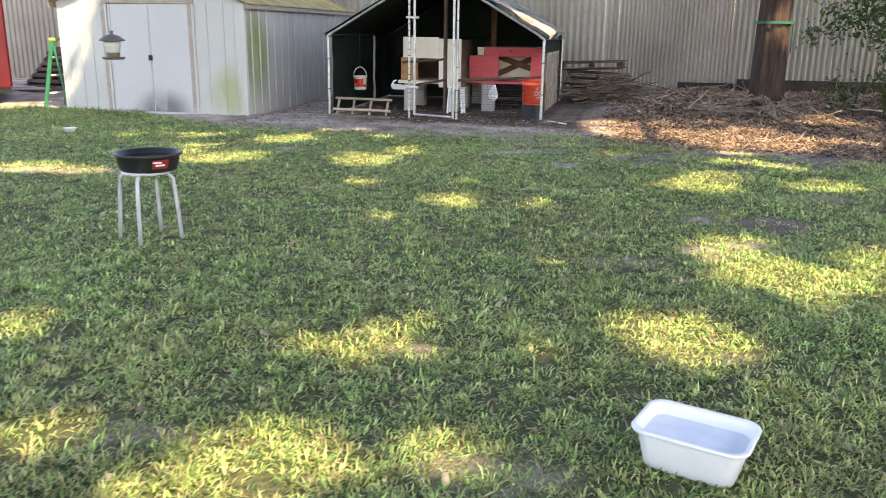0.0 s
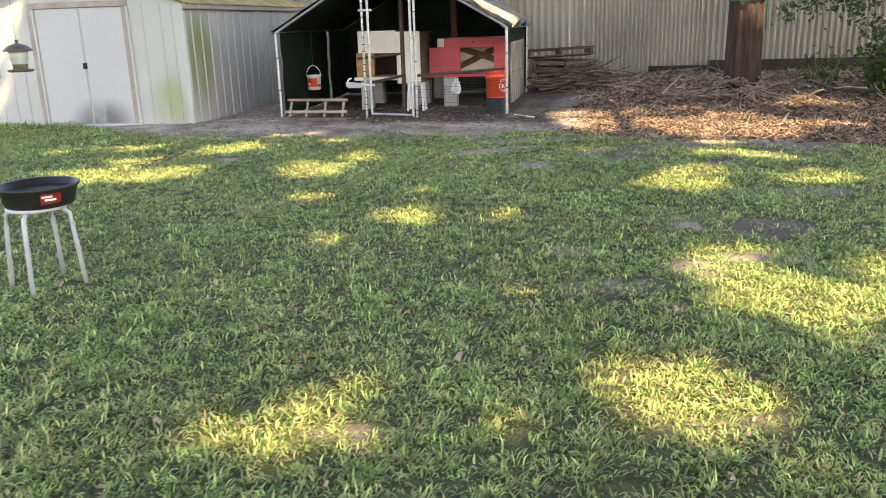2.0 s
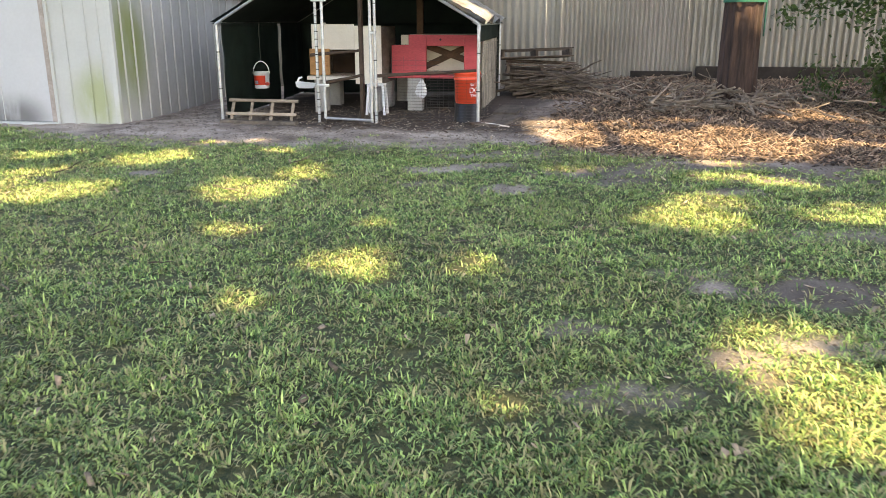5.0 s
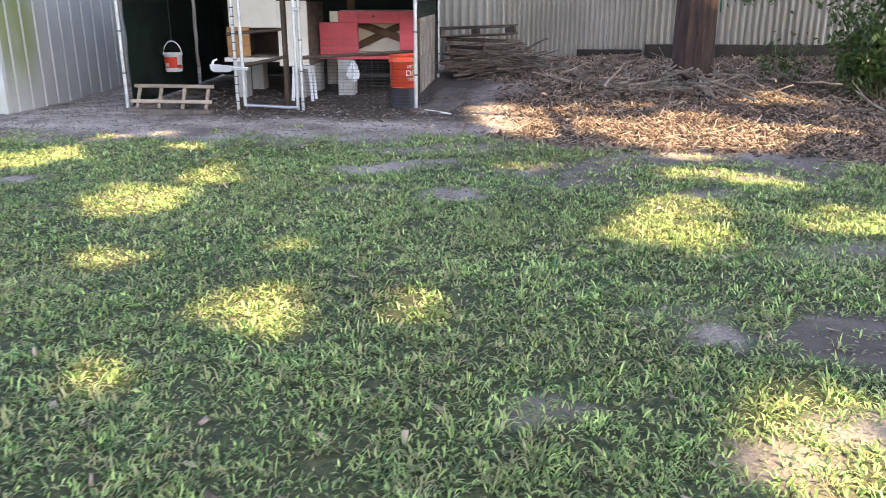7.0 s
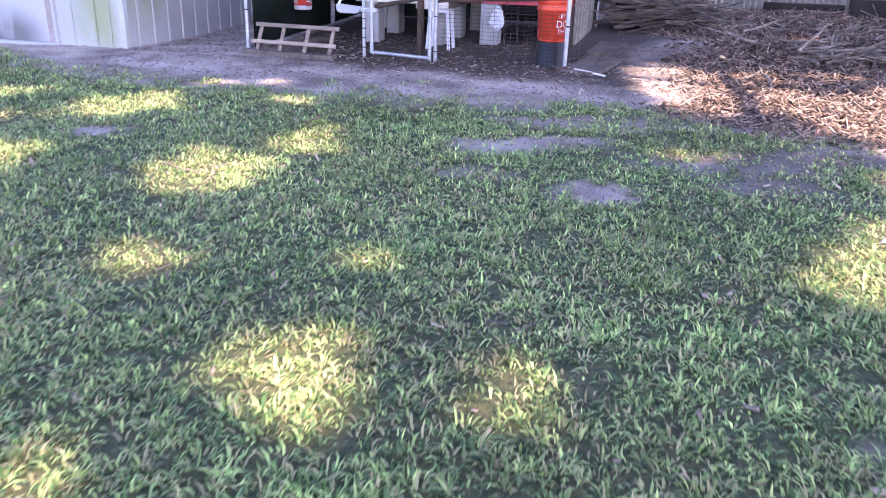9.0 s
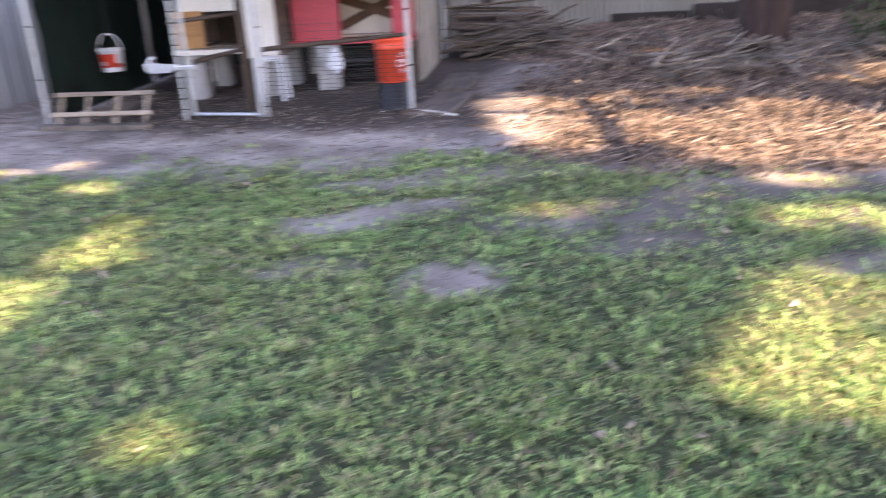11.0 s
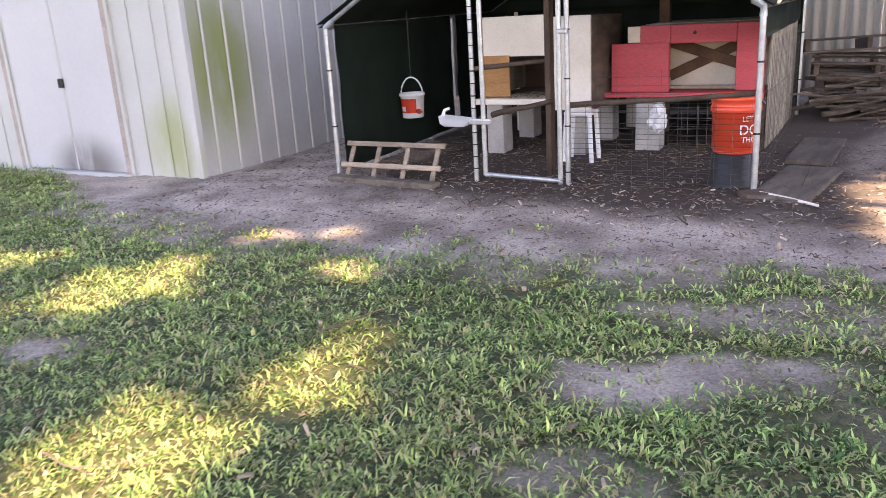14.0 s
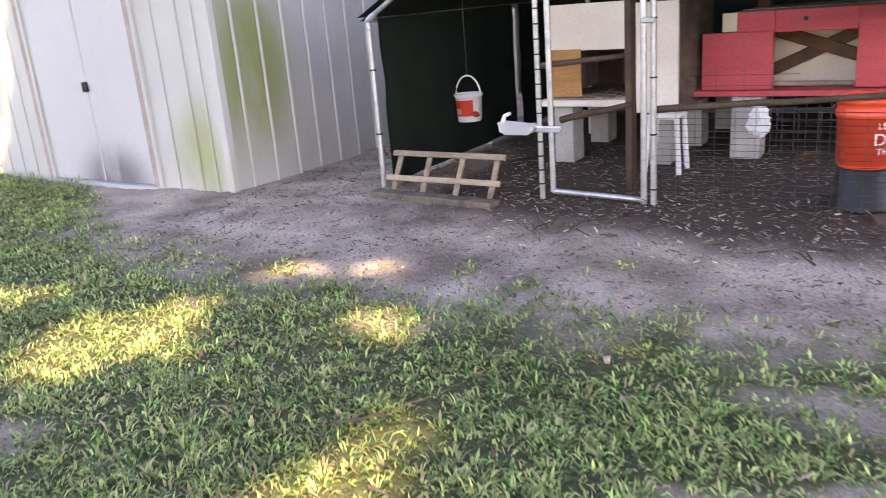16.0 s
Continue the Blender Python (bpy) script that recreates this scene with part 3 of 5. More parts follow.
def flakes(name, n, place, size, material, label, category, up=0.35):
    """Loose flat bits strewn on the ground: place(n) gives x, y; size (long, wide, thick)."""
    x, y = place(n)
    n = len(x)
    L = size[0] * rng.uniform(0.4, 1.4, n)
    W = size[1] * rng.uniform(0.5, 1.3, n)
    T = np.full(n, size[2])
    a, p = rng.uniform(0, 2 * np.pi, n), rng.normal(0, up, n)
    d = np.stack([np.cos(a) * np.cos(p), np.sin(a) * np.cos(p), np.sin(p)], -1)
    s = np.stack([-np.sin(a), np.cos(a), rng.normal(0, 0.3, n)], -1)
    nrm = np.cross(d, s)
    c = np.stack([x, y, ground_z(x, y) + 0.006 + np.abs(np.sin(p)) * L * 0.35], -1)
    V = []
    for e in (-1, 1):
        for i, j in ((-1, -0.6), (1, -1), (0.85, 1), (-1, 0.7)):
            V.append(c + d * (i * L / 2)[:, None] + s * (j * W / 2)[:, None] + nrm * (e * T / 2)[:, None])
    V = np.stack(V, 1).reshape(-1, 3)
    k = np.arange(n)[:, None] * 8
    quads = [(0, 1, 2, 3), (7, 6, 5, 4), (0, 4, 5, 1), (1, 5, 6, 2), (2, 6, 7, 3), (3, 7, 4, 0)]
    F = np.concatenate([k + np.array(q) for q in quads])
    tagged(new(name, arrays(name, V, F, material)), label, category, kind="stuff")


def in_coop(u, v):
    c, s = math.cos(radians(-10.55)), math.sin(radians(-10.55))
    return -1.937 + u * c - v * s, 11.677 + u * s + v * c


def mulch_place(n):
    x, y = in_coop(rng.uniform(3.2, 9.5, 3 * n), rng.uniform(-2.6, 4.5, 3 * n))
    k = rng.random(3 * n) < mulch_mask(x, y)
    return x[k][:n], y[k][:n]


def dirt_place(n):
    x, y = in_coop(rng.uniform(-1.0, 4.2, n), rng.uniform(-1.6, 1.6, n) ** 1)
    k = rng.random(n) < 0.25 + 0.75 * smooth(-1.4, -0.1, (y - 11.677) * 0.98 + (x + 1.937) * 0.18)
    return x[k], y[k]


def lawn_place(n):
    return rng.uniform(-4, 4.5, n), rng.uniform(1.5, 10.2, n)


flakes("wood_chips", 30000, mulch_place, (0.052, 0.016, 0.006), CHIP, "deep layer of reddish brown wood chips and bark", "wood chips")
flakes("dead_leaves", 6000, mulch_place, (0.055, 0.032, 0.003), DEAD_LEAF, "dark rotting leaves among the wood chips", "leaves", 0.5)
flakes("wood_shreds", 6000, mulch_place, (0.13, 0.010, 0.005), SHRED, "long pale splinters and strips of bark among the chips", "wood chips", 0.3)
flakes("straw_litter", 5200, dirt_place, (0.036, 0.005, 0.003), BARK_BITS, "scattered straw, twigs and bark on bare dirt", "litter", 0.15)
flakes("fallen_leaves", 900, lawn_place, (0.036, 0.02, 0.002), LITTER, "dry fallen leaves scattered over the lawn", "leaves", 0.5)


def bare_place(n):
    x, y = rng.uniform(-3.5, 4.5, n * 14), rng.uniform(2, 10.6, n * 14)
    k = turf_mask(x, y) < 0.45
    return x[k][:n], y[k][:n]


def crumb_place(n):
    x, y = in_coop(rng.uniform(-1.6, 4.6, n), rng.uniform(-2.2, 2.4, n))
    k = rng.random(n) * 0.9 + 0.1 < (1 - turf_mask(x, y)) * np.clip(0.45 + 2.2 * rough_noise(x * 1.6, y * 1.6), 0.08, 1)
    return x[k], y[k]


flakes("soil_crumbs", 12000, crumb_place, (0.010, 0.007, 0.004), CRUMB, "small crumbs of soil and bark on the bare dirt", "crumbs", 0.4)


def debris_place(n):
    return in_coop(rng.uniform(0.9, 3.9, n), -0.95 + 1.2 * rng.random(n) ** 1.2)


flakes("pale_litter", 240, debris_place, (0.032, 0.012, 0.003), PALE_BITS, "pale dry leaves and bark bits before the run", "litter", 0.3)
flakes("bark_litter", 2600, bare_place, (0.018, 0.006, 0.003), BARK_BITS, "small bark crumbs on the worn soil patches", "litter", 0.25)


# ---- tall corrugated wall at the back ----
def corrugated(u0, u1, z0, z1, pitch, depth):
    bm = bmesh.new()
    n = int((u1 - u0) / pitch * 6)
    lo, hi, lob, hib = [], [], [], []
    for i in range(n + 1):
        u = u0 + (u1 - u0) * i / n
        c = math.cos(2 * math.pi * u / pitch)
        d = depth * (1 if c > 0.3 else -1 if c < -0.3 else c / 0.3)
        lo.append(bm.verts.new((u, d, z0)))
        hi.append(bm.verts.new((u, d, z1)))
        lob.append(bm.verts.new((u, d + 0.012, z0)))
        hib.append(bm.verts.new((u, d + 0.012, z1)))
    for i in range(n):
        bm.faces.new((lo[i], lo[i + 1], hi[i + 1], hi[i]))
        bm.faces.new((lob[i + 1], lob[i], hib[i], hib[i + 1]))
        bm.faces.new((hi[i], hi[i + 1], hib[i + 1], hib[i]))
    return bm


wall_north = thing("wall_north", at(0, 4.62, 0), "tall weathered beige corrugated metal wall", "wall", kind="structure")
u = -14.0
while u < 16:
    w = 2.95 if u < 3.9 else 2.0
    w = min(w, 3.95 - u) if u < 3.9 else w
    p = part("panel", corrugated(u, u + w - 0.003, -0.1, 3.4, 0.125 if u < 3.9 else 0.074 if u < 5.9 else 0.10, 0.017 if u < 5.9 else 0.022), FENCE_METAL, wall_north)
    p.location.y = 0.0 if u < 3.9 else -0.06
    u += w


# ---- white metal shed ----
def shed():
    F, B, L, R, H, RIDGE = -0.40, 4.25, -4.06, -1.08, 1.585, 2.10
    mid = (L + R) / 2
    s = thing("metal_shed", at(-0.046, 0.089, -0.012), "white ribbed metal garden shed with green algae stains", "shed")
    DL, DR, DT = -3.27, -1.88, 1.56

    def ribbed(u0, u1, z0, z1, ribs, y, t=0.03):
        p = part("front_panel", boxm(u0, u1, y, y + t, z0, z1, 0.002), WHITE_METAL, s)
        for r in ribs:
            part("rib", boxm(r - 0.011, r + 0.011, y - 0.012, y - 0.0005, z0, z1, 0.005), WHITE_METAL, p)

    ribbed(L, DL, 0, H, (-3.92, -3.72, -3.52), F)
    ribbed(DR, R, 0, H, (-1.66, -1.40, -1.24), F)
    bm = bmesh.new()      # gable over the door
    for y in (F, F + 0.03):
        bm.faces.new([bm.verts.new(p) for p in ((L, y, H), (R, y, H), (mid, y, RIDGE))])
    bmesh.ops.bridge_loops(bm, edges=bm.edges[:])
    part("gable", bm, WHITE_METAL, s)
    part("lintel", boxm(DL - 0.03, DR + 0.03, F - 0.03, F + 0.02, DT, DT + 0.075), TRIM_PINK, s, "faded brown door track")
    for x in (DL, DR):
        part("jamb", boxm(x - 0.062, x + 0.0, F - 0.022, F + 0.02, 0.0, DT), TRIM_PINK, s, "faded pinkish brown trim")
        part("jamb", boxm(x + 0.004, x + 0.04, F - 0.03, F + 0.012, 0.0, DT), WHITE_METAL, s)
    seam = -2.575
    for a, b in ((DL + 0.045, seam - 0.002), (seam + 0.002, DR - 0.003)):
        d = part("door", boxm(a, b, F - 0.008, F + 0.016, 0.035, DT - 0.004, 0.004), DOOR_METAL, s, "white sheet-metal sliding door leaf, shut")
        part("fold", boxm(a + 0.004, a + 0.018, F - 0.014, F - 0.007, 0.04, DT - 0.01, 0.003), WHITE_METAL, d)
        h = seam - 0.030 if a < -2.8 else seam + 0.003
        part("handle", boxm(h, h + 0.027, F - 0.032, F - 0.008, 0.765, 0.845, 0.006), BLACK_TIE, d, "black plastic door pull")
    part("sill", boxm(DL - 0.02, DR + 0.02, F - 0.07, F + 0.02, -0.03, 0.033, 0.006), WHITE_METAL, s)
    side = part("side_panel", boxm(R - 0.03, R, F + 0.03, B, -0.02, H, 0.002), SIDE_METAL, s, "ribbed side wall, grey-white with green algae")
    v = F + 0.20
    while v < B:
        part("rib", boxm(R + 0.0005, R + 0.018, v - 0.013, v + 0.013, -0.02, H, 0.006), WHITE_METAL, side)
        v += 0.258
    part("side_panel", boxm(L, L + 0.03, F + 0.03, B, -0.02, H, 0.002), SIDE_METAL, s)
    part("back_panel", boxm(L + 0.03, R - 0.03, B - 0.03, B, -0.02, H, 0.002), SIDE_METAL, s)
    part("corner_trim", boxm(R - 0.05, R + 0.008, F - 0.012, F + 0.055, -0.02, H, 0.006), WHITE_METAL, s)
    part("corner_trim", boxm(L - 0.008, L + 0.05, F - 0.012, F + 0.055, -0.02, H, 0.006), WHITE_METAL, s)
    for side in (1, -1):
        e, zz = (R + 0.07 if side > 0 else L - 0.07), H - 0.01
        bm = bmesh.new()
        n = 60
        top, bot = [], []
        for i in range(n * 4 + 1):
            y = F - 0.10 + (B - F + 0.2) * i / (n * 4)
            k = 0.008 * (1 if i % 4 in (0, 1) else -1)
            top.append((bm.verts.new((e, y, zz + k)), bm.verts.new((mid, y, RIDGE + 0.03 + k))))
            bot.append((bm.verts.new((e, y, zz - 0.012 + k)), bm.verts.new((mid, y, RIDGE + 0.018 + k))))
        for q, w, g, hh in zip(top, top[1:], bot, bot[1:]):
            bm.faces.new((q[0], w[0], w[1], q[1]))
            bm.faces.new((g[1], hh[1], hh[0], g[0]))
            bm.faces.new((q[0], g[0], hh[0], w[0]))
        part("roof", bm, ROOF_METAL, s, "corrugated roof sheet, mossy and rust-yellow")
        part("eave_trim", boxm(e - 0.03, e - 0.002, F - 0.08, B + 0.05, zz - 0.075, zz - 0.022, 0.004), TRIM_PINK, s, "brown weathered eave board")


shed()


# ---- chicken run ----
def run():
    s = thing("chicken_run", at(0, 0, 0), "walk-in chicken run, galvanised pipe frame under dark tarps", "chicken coop")
    W, D, E, P = 3.055, 3.05, 1.14, 2.03
    m = W / 2
    for x, y, z in ((0, 0, E), (W, 0, E), (0, D / 2, E), (0, D, E), (W, D, E)):
        p = part("post", bar((x, y, gz(x, y) - 0.02), (x, y, z), r=0.019, sides=10), GALV, s)
        for k in (0.35, 0.72):
            part("cable_tie", bar((x, y, z * k), (x, y, z * k + 0.012), r=0.023, sides=8), BLACK_TIE, p)
    for y in (0, D):
        for x in (0, W):
            part("rafter", bar((x, y, E), (x + (0.02 if x == 0 else -0.02), y, E + 0.02), (m, y, P), r=0.018, sides=8), GALV, s)
            part("elbow", bar((x, y, E - 0.06), (x, y, E), (x + (0.06 if x == 0 else -0.06), y, E + 0.037), r=0.024, sides=8), GALV, s)
    for x, z in ((0, E), (W, E), (m, P)):
        part("rail", bar((x, 0, z), (x, D, z), r=0.018), GALV, s)
    part("rail", bar((0, D, E), (W, D, E), r=0.018), GALV, s)
    # two uprights beside the door
    for x, top in ((1.19, 1.80), (1.875, 1.78)):
        p = part("post", bar((x, 0, 0.0), (x, 0, top), r=0.017, sides=10), GALV, s)
        z = 0.12
        while z < top - 0.05:
            part("cable_tie", bar((x, 0, z), (x, 0, z + 0.009), r=0.0215, sides=8), BLACK_TIE, p)
            z += 0.085 if x < 1.5 else 0.31
    d = part("door", bar((1.27, -0.015, 0.08), (1.27, -0.015, 1.74), r=0.0175, sides=10), GALV, s, "narrow galvanised pipe gate, shut")
    part("door_stile", bar((1.825, -0.015, 0.04), (1.825, -0.015, 1.74), r=0.0175, sides=10), GALV, d)
    part("door_rail", bar((1.27, -0.015, 0.085), (1.825, -0.015, 0.062), r=0.0165, sides=10), GALV, d)
    part("door_rail", bar((1.27, -0.015, 1.735), (1.825, -0.015, 1.735), r=0.0165, sides=10), GALV, d)
    for z in (1.40, 0.455):
        part("hinge", boxm(1.15, 1.33, -0.035, 0.0, z - 0.016, z + 0.016, 0.006), GALV, d, "pipe hinge clamp")
    part("latch", boxm(1.812, 1.888, -0.036, -0.005, 1.028, 1.062, 0.008), GALV, d, "pale latch clamp")

    def sheet(corners, nu, nv, sag, seed, thick=0.004):
        """A hanging cloth between four corners, with folds."""
        a, b, c, e = [Vector(q) for q in corners]
        nrm = (b - a).cross(e - a).normalized()
        bm = bmesh.new()
        g = []
        for j in range(nv + 1):
            row = []
            for i in range(nu + 1):
                p, q = i / nu, j / nv
                pt = (a * (1 - p) + b * p) * (1 - q) + (e * (1 - p) + c * p) * q
                f = noise.noise(Vector((p * 6, q * 4, seed))) * sag + math.sin(p * 19 + seed) * sag * 0.35 + (0.6 * sag * abs(noise.noise(Vector((p * 17, q * 13, seed)))) if sag > 0.04 else 0)
                row.append(bm.verts.new(pt + nrm * f))
            g.append(row)
        for j in range(nv):
            for i in range(nu):
                bm.faces.new((g[j][i], g[j][i + 1], g[j + 1][i + 1], g[j + 1][i]))
        bmesh.ops.solidify(bm, geom=bm.faces[:], thickness=thick)
        return bm

    part("side_tarp", sheet(((0.03, 0.06, 0.05), (0.03, 1.98, 0.09), (0.03, 1.98, E + 0.01), (0.03, 0.06, E + 0.01)), 40, 20, 0.02, 1), DARK_TARP, s, "dark green tarp side wall", True)
    part("side_tarp", sheet(((0.03, 2.10, 0.09), (0.03, D, 0.12), (0.03, D, E + 0.01), (0.03, 2.10, E + 0.01)), 24, 20, 0.02, 7), DARK_TARP, s, "", True)
    part("back_tarp", sheet(((0.03, D - 0.03, 0.1), (W, D - 0.03, 0.14), (W, D - 0.03, E), (0.03, D - 0.03, E)), 40, 20, 0.02, 2), DARK_TARP, s, "dark tarp back wall", True)
    bm = bmesh.new()
    bm.faces.new([bm.verts.new(p) for p in ((0, D - 0.05, E), (W, D - 0.05, E), (m, D - 0.05, P))])
    bmesh.ops.solidify(bm, geom=bm.faces[:], thickness=0.004)
    part("gable_tarp", bm, DARK_TARP, s)
    part("side_tarp", sheet(((W - 0.02, 0.08, 0.94), (W - 0.02, D, 0.94), (W - 0.02, D, E), (W - 0.02, 0.08, E)), 30, 6, 0.012, 5), DARK_TARP, s, "dark tarp strip under the eave", True)
    # the roof cover: dark lining, grey weathered outside
    for x, seed in ((-0.05, 3), (W + 0.05, 4)):
        part("roof_lining", sheet(((x, -0.02, E + 0.0), (x, D + 0.05, E + 0.0), (m, D + 0.05, P - 0.0), (m, -0.02, P - 0.0)), 40, 24, 0.012, seed), DARK_TARP, s, "dark roof tarp", True)
    o = sheet(((W + 0.07, -0.05, E + 0.035), (W + 0.07, D + 0.08, E + 0.035), (m, D + 0.08, P + 0.03), (m, -0.05, P + 0.03)), 70, 50, 0.065, 9)
    part("roof_cover", o, ROOF_TARP, s, "crumpled grey roof tarp with dead leaves", True)
    part("roof_cover", sheet(((-0.06, -0.03, E + 0.02), (-0.06, D + 0.08, E + 0.02), (m, D + 0.08, P + 0.02), (m, -0.03, P + 0.02)), 40, 30, 0.015, 12), DARK_TARP, s, "", True)

    # welded wire on the lower front and over the right side
    def grid(x0, x1, z0, z1, y, du, dz, r=0.0014):
        bm = bmesh.new()
        k = x0
        while k < x1 + 1e-6:
            tube(bm, ((k, y, z0), (k, y, z1)), r, 4, caps=False)
            k += du
        k = z0
        while k < z1 + 1e-6:
            tube(bm, ((x0, y, k), (x1, y, k)), r, 4, caps=False)
            k += dz
        return bm

    part("wire_panel", grid(1.90, 3.03, 0.05, 0.58, -0.012, 0.102, 0.034), WIRE, s, "welded wire mesh")
    part("wire_panel", grid(2.06, 2.60, 0.58, 0.79, 0.02, 0.14, 0.055), WIRE, s, "welded wire mesh")
    g = part("wire_panel", grid(0.05, 3.0, 0.05, 0.9, 0, 0.10, 0.05), WIRE, s, "welded wire mesh")
    g.matrix_basis = pose(W - 0.01, 0, 0, 0, 0, 90)


run()


def plain(name, dims, material, m, label, category, group="", bevel=0.004):
    """A board, block or post with worn edges, its base at the origin."""
    w, d, h = dims
    bm = boxm(-w / 2, w / 2, -d / 2, d / 2, 0, h, bevel)
    bmesh.ops.subdivide_edges(bm, edges=[e for e in bm.edges if e.calc_length() > max(dims) * 0.6], cuts=6)
    for v in bm.verts:
        v.co += 0.003 * noise.noise_vector(v.co * 9)
    return solo(name, bm, material, m, label, category, group)


def nest_box():
    s = thing("nest_box", at(0, 0, 0), "white-painted plywood hen house raised on blocks", "nest box")
    f, b = 0.98, 1.85
    part("front_panel", boxm(0.83, 1.385, f, f + 0.018, 0.825, 1.135), WHITE_WOOD, s)
    part("front_panel", boxm(1.388, 1.73, f - 0.004, f + 0.016, 0.40, 1.115), WHITE_WOOD, s)
    part("hatch", boxm(0.80, 1.065, f - 0.02, f - 0.003, 0.51, 0.835), ORANGE_PLY, s, "orange-brown plywood hatch")
    part("shelf", boxm(0.78, 1.40, f - 0.10, f + 0.22, 0.455, 0.50), WHITE_WOOD, s)
    part("side_panel", boxm(1.715, 1.735, f + 0.02, b, 0.40, 1.10), BOARD_DARK, s, "grey weathered side")
    part("side_panel", boxm(0.83, 0.848, f + 0.02, b, 0.50, 1.12), GREY_PLY, s)
    part("back_panel", boxm(0.85, 1.713, b - 0.018, b, 0.48, 1.10), BROWN_WOOD, s)
    part("floor_panel", boxm(0.85, 1.713, f + 0.225, b - 0.02, 0.47, 0.495), BROWN_WOOD, s)
    part("roof_panel", boxm(0.85, 1.712, f + 0.022, b - 0.02, 1.075, 1.095), GREY_PLY, s)
    r = random.Random(5)
    bm = bmesh.new()
    for i in range(70):
        x, y, a, l = r.uniform(1.06, 1.38), f + r.uniform(-0.08, 0.2), r.uniform(0, math.pi), r.uniform(0.03, 0.09)
        d = Vector((math.cos(a), math.sin(a), r.uniform(-0.05, 0.25))) * l
        tube(bm, (Vector((x, y, 0.512)) - d * 0.2, Vector((x, y, 0.512)) + d), 0.0022, 4)
    part("straw", bm, SHRED, s, "pale nesting straw")
    bm = bmesh.new()
    for i in range(14):
        for k in (-1, 1):
            x0 = 1.07 + i * 0.023
            tube(bm, [(x0 + k * 0.0115 * (j % 2), f + 0.004, 0.515 + j * 0.022) for j in range(15)], 0.0009, 3, caps=False)
    part("netting", bm, WIRE, s, "chicken wire over the nest opening")
    for x, y in ((0.92, 1.06), (0.92, 1.75), (1.64, 1.75), (1.60, 1.10)):
        z = gz(x, y)
        plain("concrete_block", (0.145, 0.19, (0.452 if y < 1.5 else 0.465) - z if x < 1.2 else 0.40 - z if y < 1.5 else 0.465 - z), CONCRETE, at(x, y, z), "grey concrete block propping the hen house", "block", "blocks under the hen house")


nest_box()


def red_hutch():
    s = thing("hutch", at(0, 0, 0), "red-painted wooden hutch with a crossed window", "hutch")
    f, b = 1.40, 2.55
    part("front_panel", boxm(2.0, 2.235, f, f + 0.02, 0.50, 1.0), RED_PAINT, s)
    part("front_panel", boxm(2.725, 2.93, f, f + 0.02, 0.50, 1.0), RED_PAINT, s)
    part("front_panel", boxm(2.237, 2.723, f, f + 0.02, 0.86, 1.0), RED_PAINT, s)
    part("sliding_door", boxm(1.78, 2.232, f - 0.03, f - 0.008, 0.495, 0.872), RED_PAINT, s, "red door panel, slid open")
    part("knob", lathe(((0, 0), (0.012, 0), (0.014, 0.012), (0, 0.016))), BLACK_TIE, s).matrix_basis = pose(2.42, f - 0.001, 0.94, 90)
    part("corner_block", boxm(1.90, 1.998, f + 0.005, f + 0.05, 0.875, 0.998), CREAM_WOOD, s, "cream wooden block")
    part("back_panel", boxm(1.95, 2.93, f + 0.38, f + 0.40, 0.50, 1.0), CREAM_WOOD, s, "cream inner panel")
    for a, bb in (((2.16, 0.86), (2.86, 0.62)), ((2.16, 0.58), (2.86, 0.90))):
        l = math.hypot(bb[0] - a[0], bb[1] - a[1])
        ang = math.degrees(math.atan2(bb[1] - a[1], bb[0] - a[0]))
        p = part("brace", boxm(0, l, -0.011, 0.011, -0.042, 0.042), BROWN_WOOD, s, "brown crossed brace")
        p.matrix_basis = pose(a[0], f + 0.33 + (0.024 if bb[1] > a[1] else 0), a[1], 0, -ang, 0)
    part("floor_panel", boxm(1.62, 2.935, f - 0.07, b, 0.455, 0.492), RED_PAINT, s, "dark red shelf board")
    part("perch", boxm(2.20, 2.76, f + 0.06, f + 0.10, 0.505, 0.535, 0.008), OLD_WOOD, s)
    part("roof_panel", boxm(1.95, 2.95, f + 0.022, b + 0.03, 0.978, 0.996), GREY_PLY, s)
    n = 10
    for i in range(n):       # plank wall that closes the run's side, from the hutch front to the back post
        y0, y1 = f + 0.025 + 1.56 * i / n, f + 0.02 + 1.56 * (i + 1) / n
        k = 0.05 * (i + 0.5) / n
        part("side_board", boxm(2.952 + k, 2.972 + k, y0, y1 - 0.004, 0.497, 1.0 + 0.012 * math.sin(i * 2.1), 0.003), WASHED, s)
        part("skirt_board", boxm(2.952 + k, 2.97 + k, y0, y1 - 0.005, 0.06, 0.488, 0.003), WASHED, s)
    part("front_leg", boxm(2.86, 2.948, f - 0.05, f + 0.03, 0.03, 0.452), DARK_WOOD, s)
    part("rear_leg", boxm(2.86, 2.948, b - 0.1, b - 0.02, 0.05, 0.452), DARK_WOOD, s)
    for x, y in ((2.09, 1.40), (1.75, 2.4)):
        z = gz(x, y)
        plain("concrete_block", (0.19, 0.19, 0.452 - z), CONCRETE, at(x, y, z), "grey concrete block propping the red hutch", "block", "blocks under the hutch")


red_hutch()

# timber posts and perches inside the run
for u, v, w, d, h, lab in ((1.63, 0.34, 0.04, 0.09, 1.70, "dark timber post inside the run"), (2.02, 2.2, 0.09, 0.09, 1.62, "brown timber post behind the hutch")):
    z = gz(u, v)
    plain("timber_post", (w, d, h), BROWN_WOOD if v > 1 else DARK_WOOD, at(u, v, z - 0.02), lab, "post", "posts in the run")


